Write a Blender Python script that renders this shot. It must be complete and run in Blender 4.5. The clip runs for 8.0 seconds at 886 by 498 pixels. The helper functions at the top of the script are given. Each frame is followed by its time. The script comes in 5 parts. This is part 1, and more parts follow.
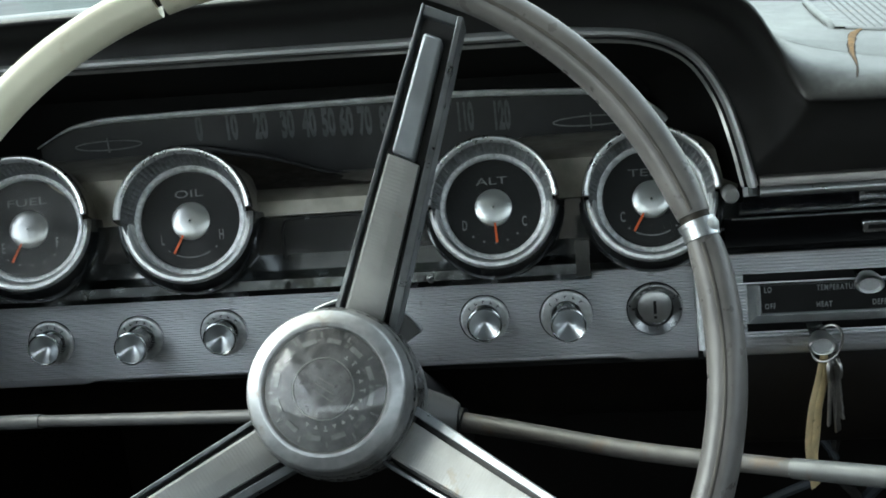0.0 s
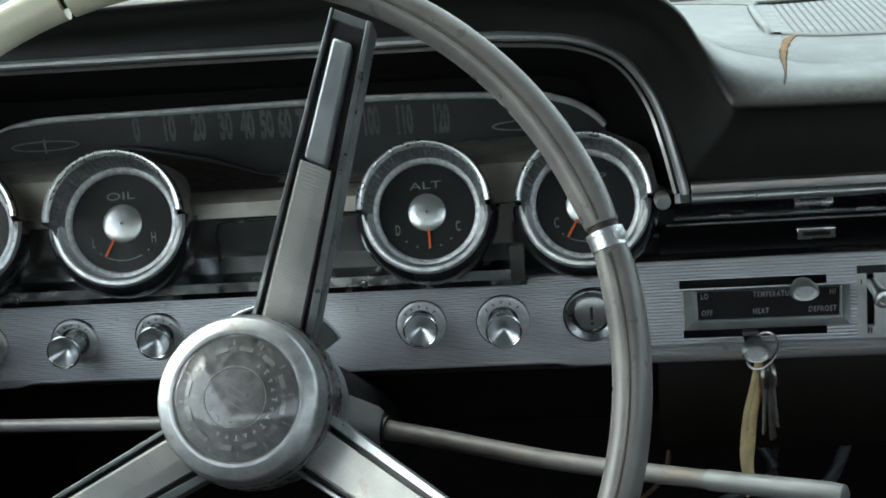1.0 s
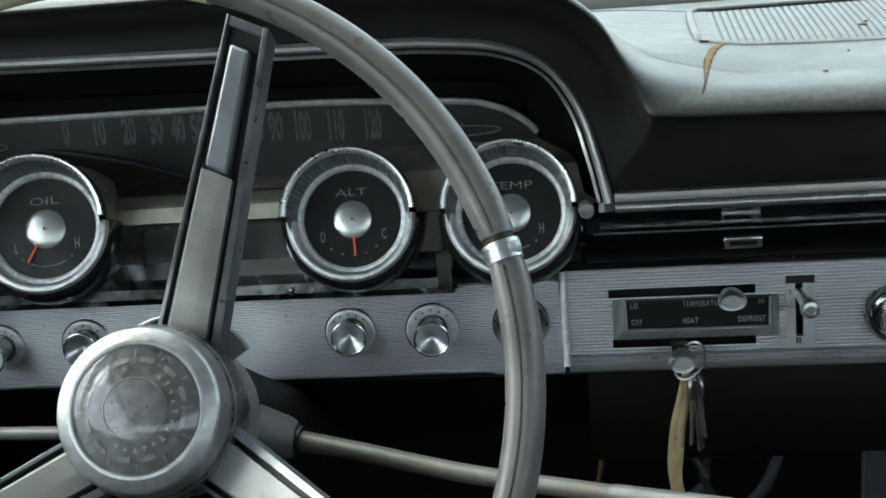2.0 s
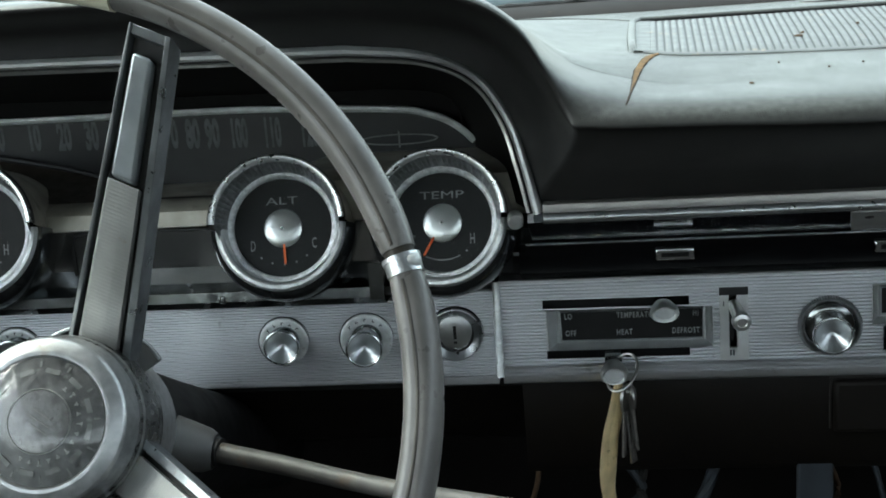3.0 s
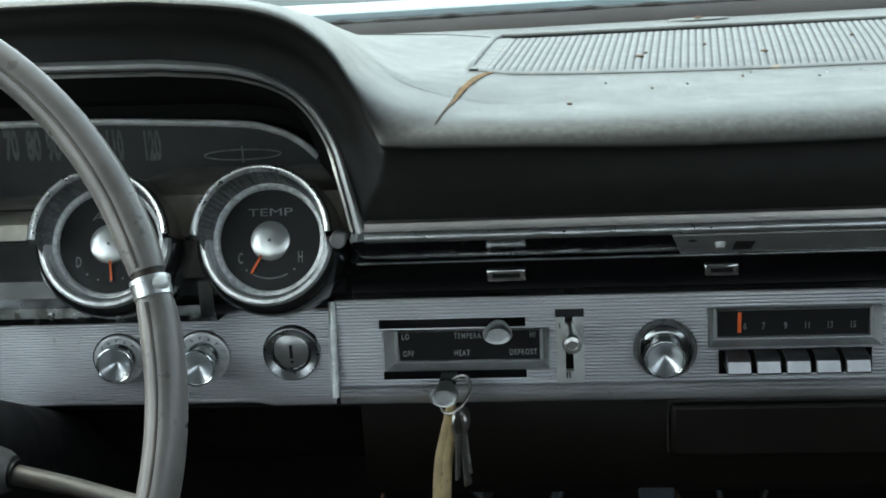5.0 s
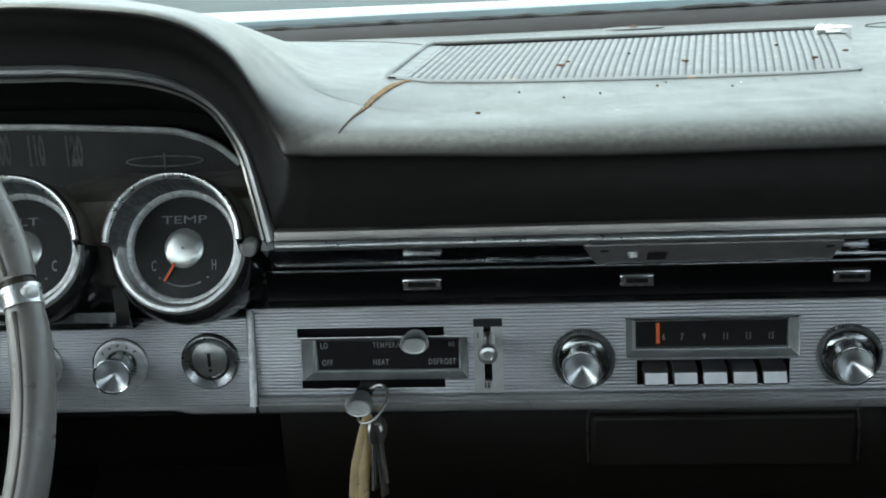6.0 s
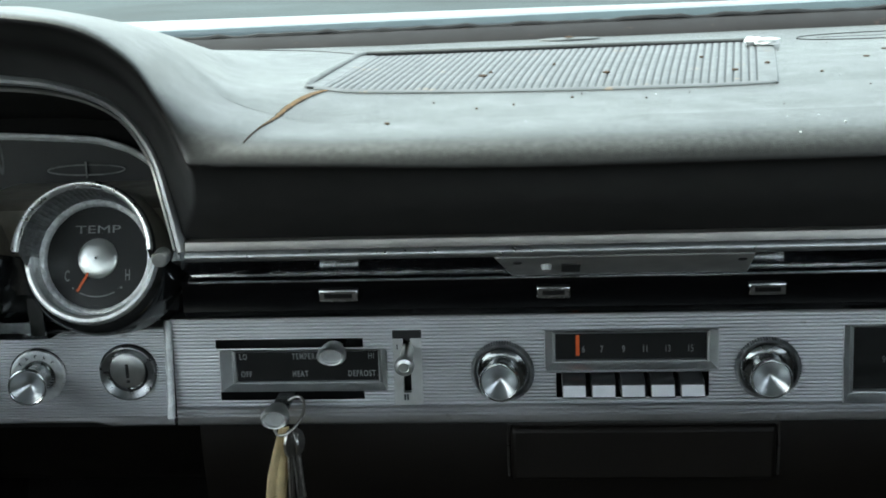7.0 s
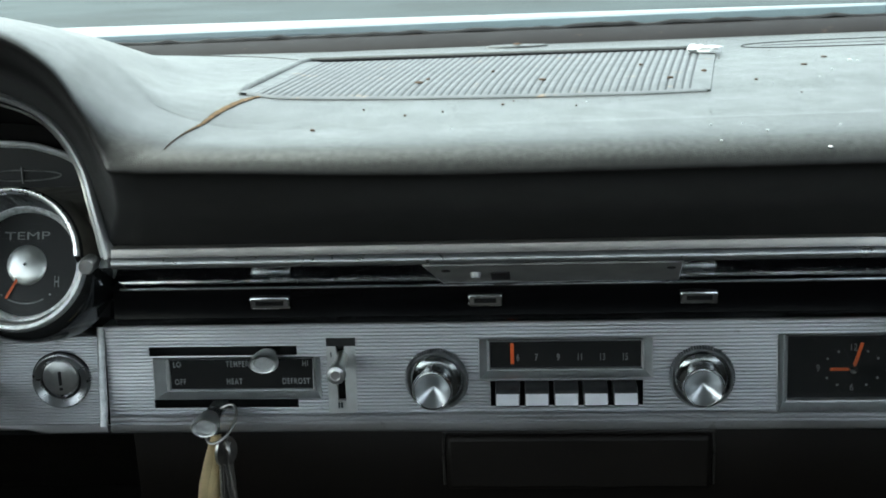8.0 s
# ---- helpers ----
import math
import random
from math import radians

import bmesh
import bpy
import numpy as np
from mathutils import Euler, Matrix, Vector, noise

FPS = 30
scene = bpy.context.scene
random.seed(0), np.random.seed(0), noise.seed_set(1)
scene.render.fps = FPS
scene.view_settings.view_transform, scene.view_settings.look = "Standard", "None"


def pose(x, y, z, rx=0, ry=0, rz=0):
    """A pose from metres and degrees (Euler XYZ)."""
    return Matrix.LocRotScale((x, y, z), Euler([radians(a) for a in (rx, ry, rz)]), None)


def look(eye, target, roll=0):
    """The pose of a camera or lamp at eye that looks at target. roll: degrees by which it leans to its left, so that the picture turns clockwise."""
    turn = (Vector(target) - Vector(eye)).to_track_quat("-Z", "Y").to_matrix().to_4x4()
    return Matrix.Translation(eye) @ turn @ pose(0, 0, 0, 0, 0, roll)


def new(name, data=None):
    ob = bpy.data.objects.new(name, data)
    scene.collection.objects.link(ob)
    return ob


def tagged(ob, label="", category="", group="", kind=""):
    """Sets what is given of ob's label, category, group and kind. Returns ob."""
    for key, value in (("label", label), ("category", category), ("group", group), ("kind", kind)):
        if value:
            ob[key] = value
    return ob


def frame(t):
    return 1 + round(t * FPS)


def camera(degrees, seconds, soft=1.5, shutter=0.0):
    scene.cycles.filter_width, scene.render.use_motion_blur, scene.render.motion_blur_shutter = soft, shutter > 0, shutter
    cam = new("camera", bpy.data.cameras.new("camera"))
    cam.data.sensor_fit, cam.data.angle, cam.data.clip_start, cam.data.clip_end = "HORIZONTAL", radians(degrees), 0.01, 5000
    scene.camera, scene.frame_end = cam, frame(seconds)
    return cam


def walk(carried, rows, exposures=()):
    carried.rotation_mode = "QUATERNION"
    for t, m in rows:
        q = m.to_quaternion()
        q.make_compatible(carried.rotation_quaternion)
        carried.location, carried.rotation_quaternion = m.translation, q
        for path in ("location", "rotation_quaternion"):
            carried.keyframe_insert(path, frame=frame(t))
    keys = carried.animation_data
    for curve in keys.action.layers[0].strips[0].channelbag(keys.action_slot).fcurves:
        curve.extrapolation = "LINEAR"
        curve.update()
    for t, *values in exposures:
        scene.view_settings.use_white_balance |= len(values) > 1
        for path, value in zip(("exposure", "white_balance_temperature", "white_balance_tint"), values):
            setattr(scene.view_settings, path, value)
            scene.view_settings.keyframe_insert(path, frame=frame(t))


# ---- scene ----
cam = camera(40.0, 8.0, soft=1.8)
PATH = [
    (0, (0.1442, 0.0195, 1.1041), (-0.1939, 1.9191, 0.5775), -5.95),
    (0.5, (0.1612, 0.0269, 1.1037), (-0.1628, 1.9283, 0.575), -5.72),
    (1, (0.1786, 0.0338, 1.1031), (-0.1347, 1.9361, 0.5711), -5.44),
    (1.5, (0.1982, 0.0416, 1.1024), (-0.1004, 1.9461, 0.5696), -5.17),
    (3, (0.253, 0.0603, 1.1014), (-0.0095, 1.9712, 0.5724), -4.35),
    (3.5, (0.274, 0.0661, 1.1012), (0.0245, 1.9803, 0.5781), -4.06),
    (4, (0.2957, 0.0722, 1.1005), (0.0592, 1.9892, 0.5814), -3.80),
    (4.5, (0.3196, 0.0782, 1.0991), (0.098, 1.9972, 0.5809), -3.51),
    (6, (0.3902, 0.0929, 1.0963), (0.2015, 2.0181, 0.5883), -2.74),
    (6.5, (0.4138, 0.0976, 1.0954), (0.2376, 2.0254, 0.5928), -2.49),
    (7, (0.435, 0.1019, 1.095), (0.2697, 2.0324, 0.5992), -2.32),
    (7.5, (0.4521, 0.1053, 1.0944), (0.2935, 2.0376, 0.6036), -2.22),
    (8, (0.4723, 0.1085, 1.0938), (0.3235, 2.0425, 0.6066), -2.04),
]
EXPOSURES = [(0, 2.36, 6500, 0), (8, 2.44, 6500, 0)]
walk(cam, [(t, look(eye, target, roll)) for t, eye, target, roll in PATH], EXPOSURES)


# ---- world and light ----
world = bpy.data.worlds.new("overcast_sky")
scene.world = world
world.use_nodes = True
wn = world.node_tree
sky = wn.nodes.new("ShaderNodeTexSky")
sky.sky_type = "NISHITA"
sky.sun_disc = False
sky.sun_elevation = radians(60)
sky.sun_rotation = radians(-80)
sky.air_density, sky.dust_density, sky.ozone_density = 1.0, 2.0, 1.0
background = wn.nodes["Background"]
veil = wn.nodes.new("ShaderNodeHueSaturation")
veil.inputs["Saturation"].default_value = 0.4
wn.links.new(sky.outputs[0], veil.inputs["Color"])
wn.links.new(veil.outputs[0], background.inputs[0])
background.inputs[1].default_value = 0.15
sun = new("sun", bpy.data.lights.new("sun", "SUN"))
sun.data.energy, sun.data.angle, sun.data.color = 0.82, radians(50), (0.96, 1.0, 0.98)
sun.matrix_world = look((-4.6, 1.0, 5.0), (0.2, 0.8, 1.0))


# ---- materials ----
def material(name, base, rough=0.5, metal=0.0, var=0.0, scale=40.0, bump=0.0, bump_scale=600.0, rough_var=0.0,
             stain=None, stain_amount=0.0, stain_scale=25.0, coat=0.0, spec=0.5, stretch=(1, 1, 1), sheen=0.0, turned=0.0):
    m = bpy.data.materials.new(name)
    m.use_nodes = True
    nt = m.node_tree
    N, L = nt.nodes, nt.links
    p = N["Principled BSDF"]
    p.inputs["Base Color"].default_value = (*base, 1)
    p.inputs["Roughness"].default_value = rough
    p.inputs["Metallic"].default_value = metal
    p.inputs["Coat Weight"].default_value = coat
    p.inputs["Specular IOR Level"].default_value = spec
    if sheen:
        p.inputs["Sheen Weight"].default_value, p.inputs["Sheen Roughness"].default_value = sheen, 0.4
    if turned:
        tg = N.new("ShaderNodeTangent")
        tg.direction_type, tg.axis = "RADIAL", "Z"
        p.inputs["Anisotropic"].default_value, p.inputs["Anisotropic Rotation"].default_value = turned, 0.25
        L.new(tg.outputs[0], p.inputs["Tangent"])
    geo = N.new("ShaderNodeTexCoord")
    mp = N.new("ShaderNodeMapping")
    mp.inputs["Scale"].default_value = stretch
    L.new(geo.outputs["Object"], mp.inputs[0])
    if var or stain:
        n1 = N.new("ShaderNodeTexNoise")
        n1.inputs["Scale"].default_value, n1.inputs["Detail"].default_value = scale, 6
        L.new(mp.outputs[0], n1.inputs["Vector"])
        mix = N.new("ShaderNodeMix")
        mix.data_type = "RGBA"
        lo, hi = [max(0, c * (1 - var)) for c in base], [min(1, c * (1 + var)) for c in base]
        mix.inputs[6].default_value, mix.inputs[7].default_value = (*lo, 1), (*hi, 1)
        ramp = N.new("ShaderNodeMapRange")
        ramp.inputs[1].default_value, ramp.inputs[2].default_value = 0.3, 0.7
        L.new(n1.outputs["Fac"], ramp.inputs[0])
        L.new(ramp.outputs[0], mix.inputs[0])
        out = mix.outputs[2]
        if stain:
            n2 = N.new("ShaderNodeTexNoise")
            n2.inputs["Scale"].default_value, n2.inputs["Detail"].default_value, n2.inputs["Roughness"].default_value = stain_scale, 8, 0.65
            L.new(mp.outputs[0], n2.inputs["Vector"])
            r2 = N.new("ShaderNodeMapRange")
            r2.inputs[1].default_value, r2.inputs[2].default_value = 0.72 - 0.3 * stain_amount, 0.82 - 0.2 * stain_amount
            L.new(n2.outputs["Fac"], r2.inputs[0])
            mix2 = N.new("ShaderNodeMix")
            mix2.data_type = "RGBA"
            mix2.inputs[7].default_value = (*stain, 1)
            L.new(r2.outputs[0], mix2.inputs[0])
            L.new(out, mix2.inputs[6])
            out = mix2.outputs[2]
            if metal:
                inv = N.new("ShaderNodeMath")
                inv.operation = "MULTIPLY_ADD"
                inv.inputs[1].default_value, inv.inputs[2].default_value = -0.8 * metal, metal
                L.new(r2.outputs[0], inv.inputs[0])
                L.new(inv.outputs[0], p.inputs["Metallic"])
        L.new(out, p.inputs["Base Color"])
    if rough_var:
        n3 = N.new("ShaderNodeTexNoise")
        n3.inputs["Scale"].default_value, n3.inputs["Detail"].default_value = scale * 1.7, 7
        L.new(mp.outputs[0], n3.inputs["Vector"])
        r3 = N.new("ShaderNodeMapRange")
        r3.inputs[1].default_value, r3.inputs[2].default_value = 0.3, 0.7
        r3.inputs[3].default_value, r3.inputs[4].default_value = max(0.02, rough - rough_var), min(1, rough + rough_var)
        L.new(n3.outputs["Fac"], r3.inputs[0])
        L.new(r3.outputs[0], p.inputs["Roughness"])
    if bump:
        n4 = N.new("ShaderNodeTexNoise")
        n4.inputs["Scale"].default_value, n4.inputs["Detail"].default_value = bump_scale, 4
        L.new(mp.outputs[0], n4.inputs["Vector"])
        b = N.new("ShaderNodeBump")
        b.inputs["Strength"].default_value, b.inputs["Distance"].default_value = bump, 0.001
        L.new(n4.outputs["Fac"], b.inputs["Height"])
        L.new(b.outputs[0], p.inputs["Normal"])
    return m


def glass(name, tint, gloss=0.06, dust=0.0, dust_scale=30.0):
    """Thin clear pane: see-through with a mirror film, and a little dust."""
    m = bpy.data.materials.new(name)
    m.use_nodes = True
    N, L = m.node_tree.nodes, m.node_tree.links
    N.remove(N["Principled BSDF"])
    tr, gl, di = N.new("ShaderNodeBsdfTransparent"), N.new("ShaderNodeBsdfGlossy"), N.new("ShaderNodeBsdfDiffuse")
    tr.inputs[0].default_value = (*tint, 1)
    gl.inputs[1].default_value = 0.04
    di.inputs[0].default_value = (0.5, 0.5, 0.48, 1)
    lw = N.new("ShaderNodeLayerWeight")
    lw.inputs[0].default_value = gloss * 3
    a, b = N.new("ShaderNodeMixShader"), N.new("ShaderNodeMixShader")
    L.new(lw.outputs["Fresnel"], a.inputs[0])
    L.new(tr.outputs[0], a.inputs[1])
    L.new(gl.outputs[0], a.inputs[2])
    tc, nz, mr = N.new("ShaderNodeTexCoord"), N.new("ShaderNodeTexNoise"), N.new("ShaderNodeMapRange")
    nz.inputs["Scale"].default_value, nz.inputs["Detail"].default_value = dust_scale, 8
    L.new(tc.outputs["Object"], nz.inputs["Vector"])
    mr.inputs[1].default_value, mr.inputs[2].default_value, mr.inputs[4].default_value = 0.3, 0.75, dust
    L.new(nz.outputs["Fac"], mr.inputs[0])
    L.new(mr.outputs[0], b.inputs[0])
    L.new(a.outputs[0], b.inputs[1])
    L.new(di.outputs[0], b.inputs[2])
    L.new(b.outputs[0], N["Material Output"].inputs[0])
    return m


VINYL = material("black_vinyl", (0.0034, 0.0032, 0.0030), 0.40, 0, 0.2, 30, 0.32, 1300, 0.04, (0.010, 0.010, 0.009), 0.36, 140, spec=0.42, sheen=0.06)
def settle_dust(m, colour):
    """Dust, thicker in spots, on upward faces; the ramp also paints their lit look."""
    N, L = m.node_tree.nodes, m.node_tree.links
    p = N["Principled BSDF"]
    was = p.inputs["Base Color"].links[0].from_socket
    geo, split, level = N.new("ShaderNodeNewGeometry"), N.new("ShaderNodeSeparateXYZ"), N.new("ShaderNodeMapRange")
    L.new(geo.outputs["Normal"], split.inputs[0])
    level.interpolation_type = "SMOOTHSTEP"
    # Ramp by normal lightens the top and fades it towards the front.
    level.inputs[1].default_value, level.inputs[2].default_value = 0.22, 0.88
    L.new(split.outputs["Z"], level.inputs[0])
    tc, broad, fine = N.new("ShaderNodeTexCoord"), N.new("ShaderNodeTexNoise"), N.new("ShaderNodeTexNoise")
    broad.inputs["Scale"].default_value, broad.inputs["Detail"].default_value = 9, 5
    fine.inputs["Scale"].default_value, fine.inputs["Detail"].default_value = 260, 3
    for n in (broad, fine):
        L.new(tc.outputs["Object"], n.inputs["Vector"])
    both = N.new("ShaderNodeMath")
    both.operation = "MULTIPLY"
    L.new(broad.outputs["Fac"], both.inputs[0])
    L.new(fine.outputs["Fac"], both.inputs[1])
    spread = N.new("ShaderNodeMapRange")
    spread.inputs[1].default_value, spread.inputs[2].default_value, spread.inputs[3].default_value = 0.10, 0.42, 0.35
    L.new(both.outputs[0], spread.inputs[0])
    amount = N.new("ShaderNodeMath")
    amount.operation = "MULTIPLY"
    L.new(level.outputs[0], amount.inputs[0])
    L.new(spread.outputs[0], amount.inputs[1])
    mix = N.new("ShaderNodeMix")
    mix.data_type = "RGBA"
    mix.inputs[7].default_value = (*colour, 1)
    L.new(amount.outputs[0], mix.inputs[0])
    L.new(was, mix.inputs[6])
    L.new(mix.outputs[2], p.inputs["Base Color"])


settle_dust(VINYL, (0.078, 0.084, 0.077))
VINYL_LOW = material("dark_brown_vinyl", (0.0066, 0.0052, 0.0040), 0.5, 0, 0.2, 12, 0.2, 700, 0.05, spec=0.22)
DOOREDGE = material("lit_vinyl_edge", (0.030, 0.027, 0.024), 0.4, 0, 0.3, 60, 0.2, 400)
CHROME = material("worn_chrome", (0.64, 0.66, 0.67), 0.2, 1, 0.06, 60, 0.02, 300, 0.05, (0.25, 0.2, 0.15), 0.05, 90)
CHROME_BRIGHT = material("chrome", (0.74, 0.76, 0.77), 0.1, 1, 0.05, 80, 0.03, 300, 0.05)
CHROME_PITTED = material("pitted_chrome", (0.60, 0.62, 0.63), 0.34, 1, 0.12, 110, 0.15, 700, 0.08, (0.28, 0.22, 0.15), 0.12, 160)
CHROME_DARK = material("tarnished_dark_chrome", (0.27, 0.285, 0.285), 0.2, 1, 0.25, 50, 0.1, 200, 0.1, (0.05, 0.05, 0.045), 0.3, 60)
BRUSHED = material("ribbed_aluminium", (0.60, 0.61, 0.625), 0.38, 0.92, 0.1, 14, 0.06, 500, 0.08, (0.20, 0.19, 0.18), 0.28, 60)
SPUN = material("spun_aluminium", (0.54, 0.56, 0.57), 0.32, 1, 0.05, 60, 0.0, 900, 0.03, turned=0.6)
SATIN_BLACK = material("satin_black_enamel", (0.002, 0.002, 0.0025), 0.22, 0, 0.2, 40, 0.0, 40, 0.03, spec=0.14)
MIRROR_BLACK = material("black_glossy_enamel", (0.006, 0.006, 0.007), 0.07, 0, 0.2, 40, 0.03, 40, 0.03, spec=0.9)
BLACK = material("matt_black_paint", (0.006, 0.006, 0.0065), 0.55, 0, 0.2, 60, 0.1, 500)
# Deeper and duller black than the matt paint.
LINING = material("deep_black_lining", (0.0022, 0.0021, 0.0020), 0.7, 0, 0.2, 60, 0.1, 500, spec=0.12)
DIAL = material("dial_black", (0.005, 0.0053, 0.0056), 0.5, 0, 0.2, 80, 0.05, 300, spec=0.35)
GREYPRINT = material("faded_grey_print", (0.29, 0.30, 0.30), 0.6, 0, 0.25, 90)
LAMPPRINT = material("dim_lamp_outline", (0.13, 0.132, 0.13), 0.6, 0, 0.4, 90)
BANDEDGE = material("dull_band_edge", (0.58, 0.60, 0.60), 0.42, 0.6, 0.2, 90, 0.1, 500, 0.1)
SPEEDPRINT = material("faded_speed_print", (0.054, 0.057, 0.060), 0.6, 0, 0.4, 120)
DIALPRINT = material("faded_dial_print", (0.20, 0.205, 0.205), 0.6, 0, 0.3, 160)
NEEDLE = material("orange_needle", (0.75, 0.13, 0.03), 0.5, 0, 0.1, 100)
SPEEDFACE = material("speed_panel_grey", (0.020, 0.0208, 0.0215), 0.42, 0, 0.25, 30, 0.05, 300, spec=0.3)
KHAKI = material("tarnished_silver_paint", (0.25, 0.236, 0.20), 0.40, 0.3, 0.35, 38, 0.1, 300, 0.08, (0.10, 0.085, 0.06), 0.36, 40)
GREYRIM = material("grey_wheel_plastic", (0.122, 0.116, 0.109), 0.33, 0, 0.2, 60, 0.12, 350, 0.08, (0.10, 0.086, 0.066), 0.26, 35)
WHITERIM = material("yellowed_wheel_plastic", (0.62, 0.60, 0.47), 0.35, 0, 0.12, 22, 0.08, 200, 0.08, (0.40, 0.29, 0.12), 0.5, 13)
SPOKE = material("spoke_metal", (0.29, 0.29, 0.28), 0.5, 0.4, 0.15, 40, 0.12, 500, 0.1, (0.20, 0.15, 0.09), 0.3, 50)
SPOKE_EDGE = material("blue_grey_spoke_metal", (0.27, 0.285, 0.295), 0.36, 0.85, 0.25, 60, 0.12, 400, 0.1, (0.2, 0.16, 0.11), 0.3, 70)
SPOKE_CAP = material("polished_spoke_cap", (0.48, 0.52, 0.55), 0.42, 0.9, 0.12, 50, 0.05, 400, 0.08, (0.25, 0.2, 0.14), 0.15, 70)
HUBMETAL = material("hub_metal", (0.42, 0.43, 0.43), 0.38, 0.8, 0.16, 200, 0.10, 500, 0.10, (0.24, 0.17, 0.09), 0.34, 45)
SKIRT = material("dull_hub_side", (0.24, 0.245, 0.24), 0.30, 0.85, 0.25, 150, 0.10, 400, 0.1, (0.15, 0.11, 0.07), 0.30, 70)
EMBLEM = material("emblem_disc", (0.11, 0.113, 0.117), 0.4, 0.4, 0.5, 120, 0.25, 400, 0.12, (0.36, 0.37, 0.37), 0.42, 160)
EMBLEM_DARK = material("emblem_centre", (0.19, 0.19, 0.195), 0.35, 0.6, 0.5, 140, 0.3, 500, 0.1, (0.42, 0.42, 0.42), 0.38, 170)
GROOVE = material("dark_rim_groove", (0.055, 0.048, 0.040), 0.6, 0, 0.4, 60, 0.2, 300)
COLUMN = material("grey_column_paint", (0.085, 0.085, 0.083), 0.45, 0, 0.2, 40, 0.1, 300, 0.08, (0.2, 0.13, 0.07), 0.3, 40)
# Column paint darkened for the shade below the dash and behind the hub.
COLUMN_SHADED = material("shaded_column_paint", (0.008, 0.008, 0.008), 0.6, 0, 0.2, 40, 0.1, 300, 0.05, spec=0.25)
LEVER = material("rusty_lever_metal", (0.105, 0.10, 0.092), 0.5, 0.15, 0.25, 60, 0.2, 300, 0.1, (0.12, 0.075, 0.04), 0.55, 45)
GRILLE = material("grille_metal", (0.115, 0.122, 0.122), 0.55, 0.2, 0.15, 60, 0.1, 300, 0.05, (0.30, 0.19, 0.09), 0.35, 45)
FOAM = material("rotten_foam", (0.115, 0.064, 0.020), 0.9, 0, 0.55, 260, 0.9, 700, 0, (0.030, 0.016, 0.007), 0.5, 330)
TEARDARK = material("dark_torn_edge", (0.020, 0.013, 0.008), 0.9, 0, 0.5, 300, 0.4, 700)
RUST = material("rust", (0.06, 0.034, 0.017), 0.9, 0, 0.4, 200, 0.5, 500)
WHITE = material("white_plaster", (0.62, 0.64, 0.64), 0.7, 0, 0.05, 80, 0.3, 500)
GARNISH = material("garnish_moulding", (0.014, 0.012, 0.0115), 0.7, 0.0, 0.12, 20, 0.1, 200, 0.05, (0.06, 0.04, 0.03), 0.3, 40, spec=0.2)
RUBBER = material("perished_rubber", (0.015, 0.015, 0.015), 0.8, 0, 0.3, 60, 0.4, 300)
STRIPMETAL = material("dull_warm_strip", (0.40, 0.385, 0.365), 0.36, 0.9, 0.10, 60, 0.0, 900, 0.05)
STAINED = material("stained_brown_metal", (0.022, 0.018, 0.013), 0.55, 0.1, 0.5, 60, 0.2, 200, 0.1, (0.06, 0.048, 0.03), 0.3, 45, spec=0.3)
TRIMPAINT = material("pale_blue_trim_paint", (0.085, 0.112, 0.122), 0.35, 0, 0.1, 20, 0.1, 100, 0.05)
CAPMETAL = material("bright_cap_metal", (0.74, 0.75, 0.74), 0.32, 1, 0.08, 90, 0.02, 400, 0.04)
SLEEVE = material("worn_grey_sleeve", (0.12, 0.124, 0.122), 0.42, 0.2, 0.2, 50, 0.1, 300, 0.1, (0.1, 0.07, 0.04), 0.3, 60)
MOULDING = material("dull_hood_moulding", (0.50, 0.515, 0.52), 0.46, 0.8, 0.12, 60, 0.03, 300, 0.06, (0.30, 0.29, 0.27), 0.08, 120)
LOCKRING = material("dark_lock_plate", (0.30, 0.31, 0.315), 0.30, 0.95, 0.15, 90, 0.04, 400, 0.06)
FRAMEMETAL = material("satin_frame_metal", (0.54, 0.555, 0.555), 0.40, 0.85, 0.1, 70, 0.0, 500, 0.04)
SCOOPMETAL = material("dirty_polished_scoop", (0.52, 0.53, 0.525), 0.2, 0.95, 0.3, 24, 0.03, 200, 0.08, (0.05, 0.045, 0.04), 0.3, 40)
STEMMETAL = material("dull_knob_chrome", (0.42, 0.43, 0.435), 0.26, 0.95, 0.15, 90, 0.04, 400, 0.06, (0.12, 0.11, 0.10), 0.2, 120)
# Button bodies darkened for shade; their fronts are painted bright as a reflection.
KEYTOP = material("shaded_button_metal", (0.13, 0.135, 0.14), 0.34, 0.8, 0.12, 90, 0.03, 400, 0.05)
BUTTON = material("button_reflection_white", (0.82, 0.84, 0.87), 0.36, 0.25, 0.06, 90, 0.0, 500, 0.05)
SATIN = material("satin_nickel", (0.50, 0.51, 0.50), 0.34, 0.9, 0.15, 90, 0.05, 400, 0.06)
FANPLATE = material("pale_plain_aluminium", (0.55, 0.56, 0.55), 0.45, 0.7, 0.12, 60, 0.06, 400, 0.06)
BLOCK = material("dim_frosted_block", (0.27, 0.28, 0.28), 0.5, 0.3, 0.5, 90, 0.1, 500, 0.08, (0.11, 0.113, 0.117), 0.4, 60)
FROST = material("frosted_worn_plating", (0.46, 0.475, 0.47), 0.45, 0.3, 0.15, 120, 0.1, 500, 0.08)
PAINT = material("pale_car_paint", (0.29, 0.355, 0.365), 0.3, 0, 0.06, 8, 0.0, 100, 0.05, coat=0.4)
CLOTH = material("dark_headlining", (0.20, 0.20, 0.195), 0.9, 0, 0.1, 30, 0.2, 700)
CARPET = material("dark_carpet", (0.02, 0.019, 0.017), 0.95, 0, 0.4, 80, 0.6, 500)
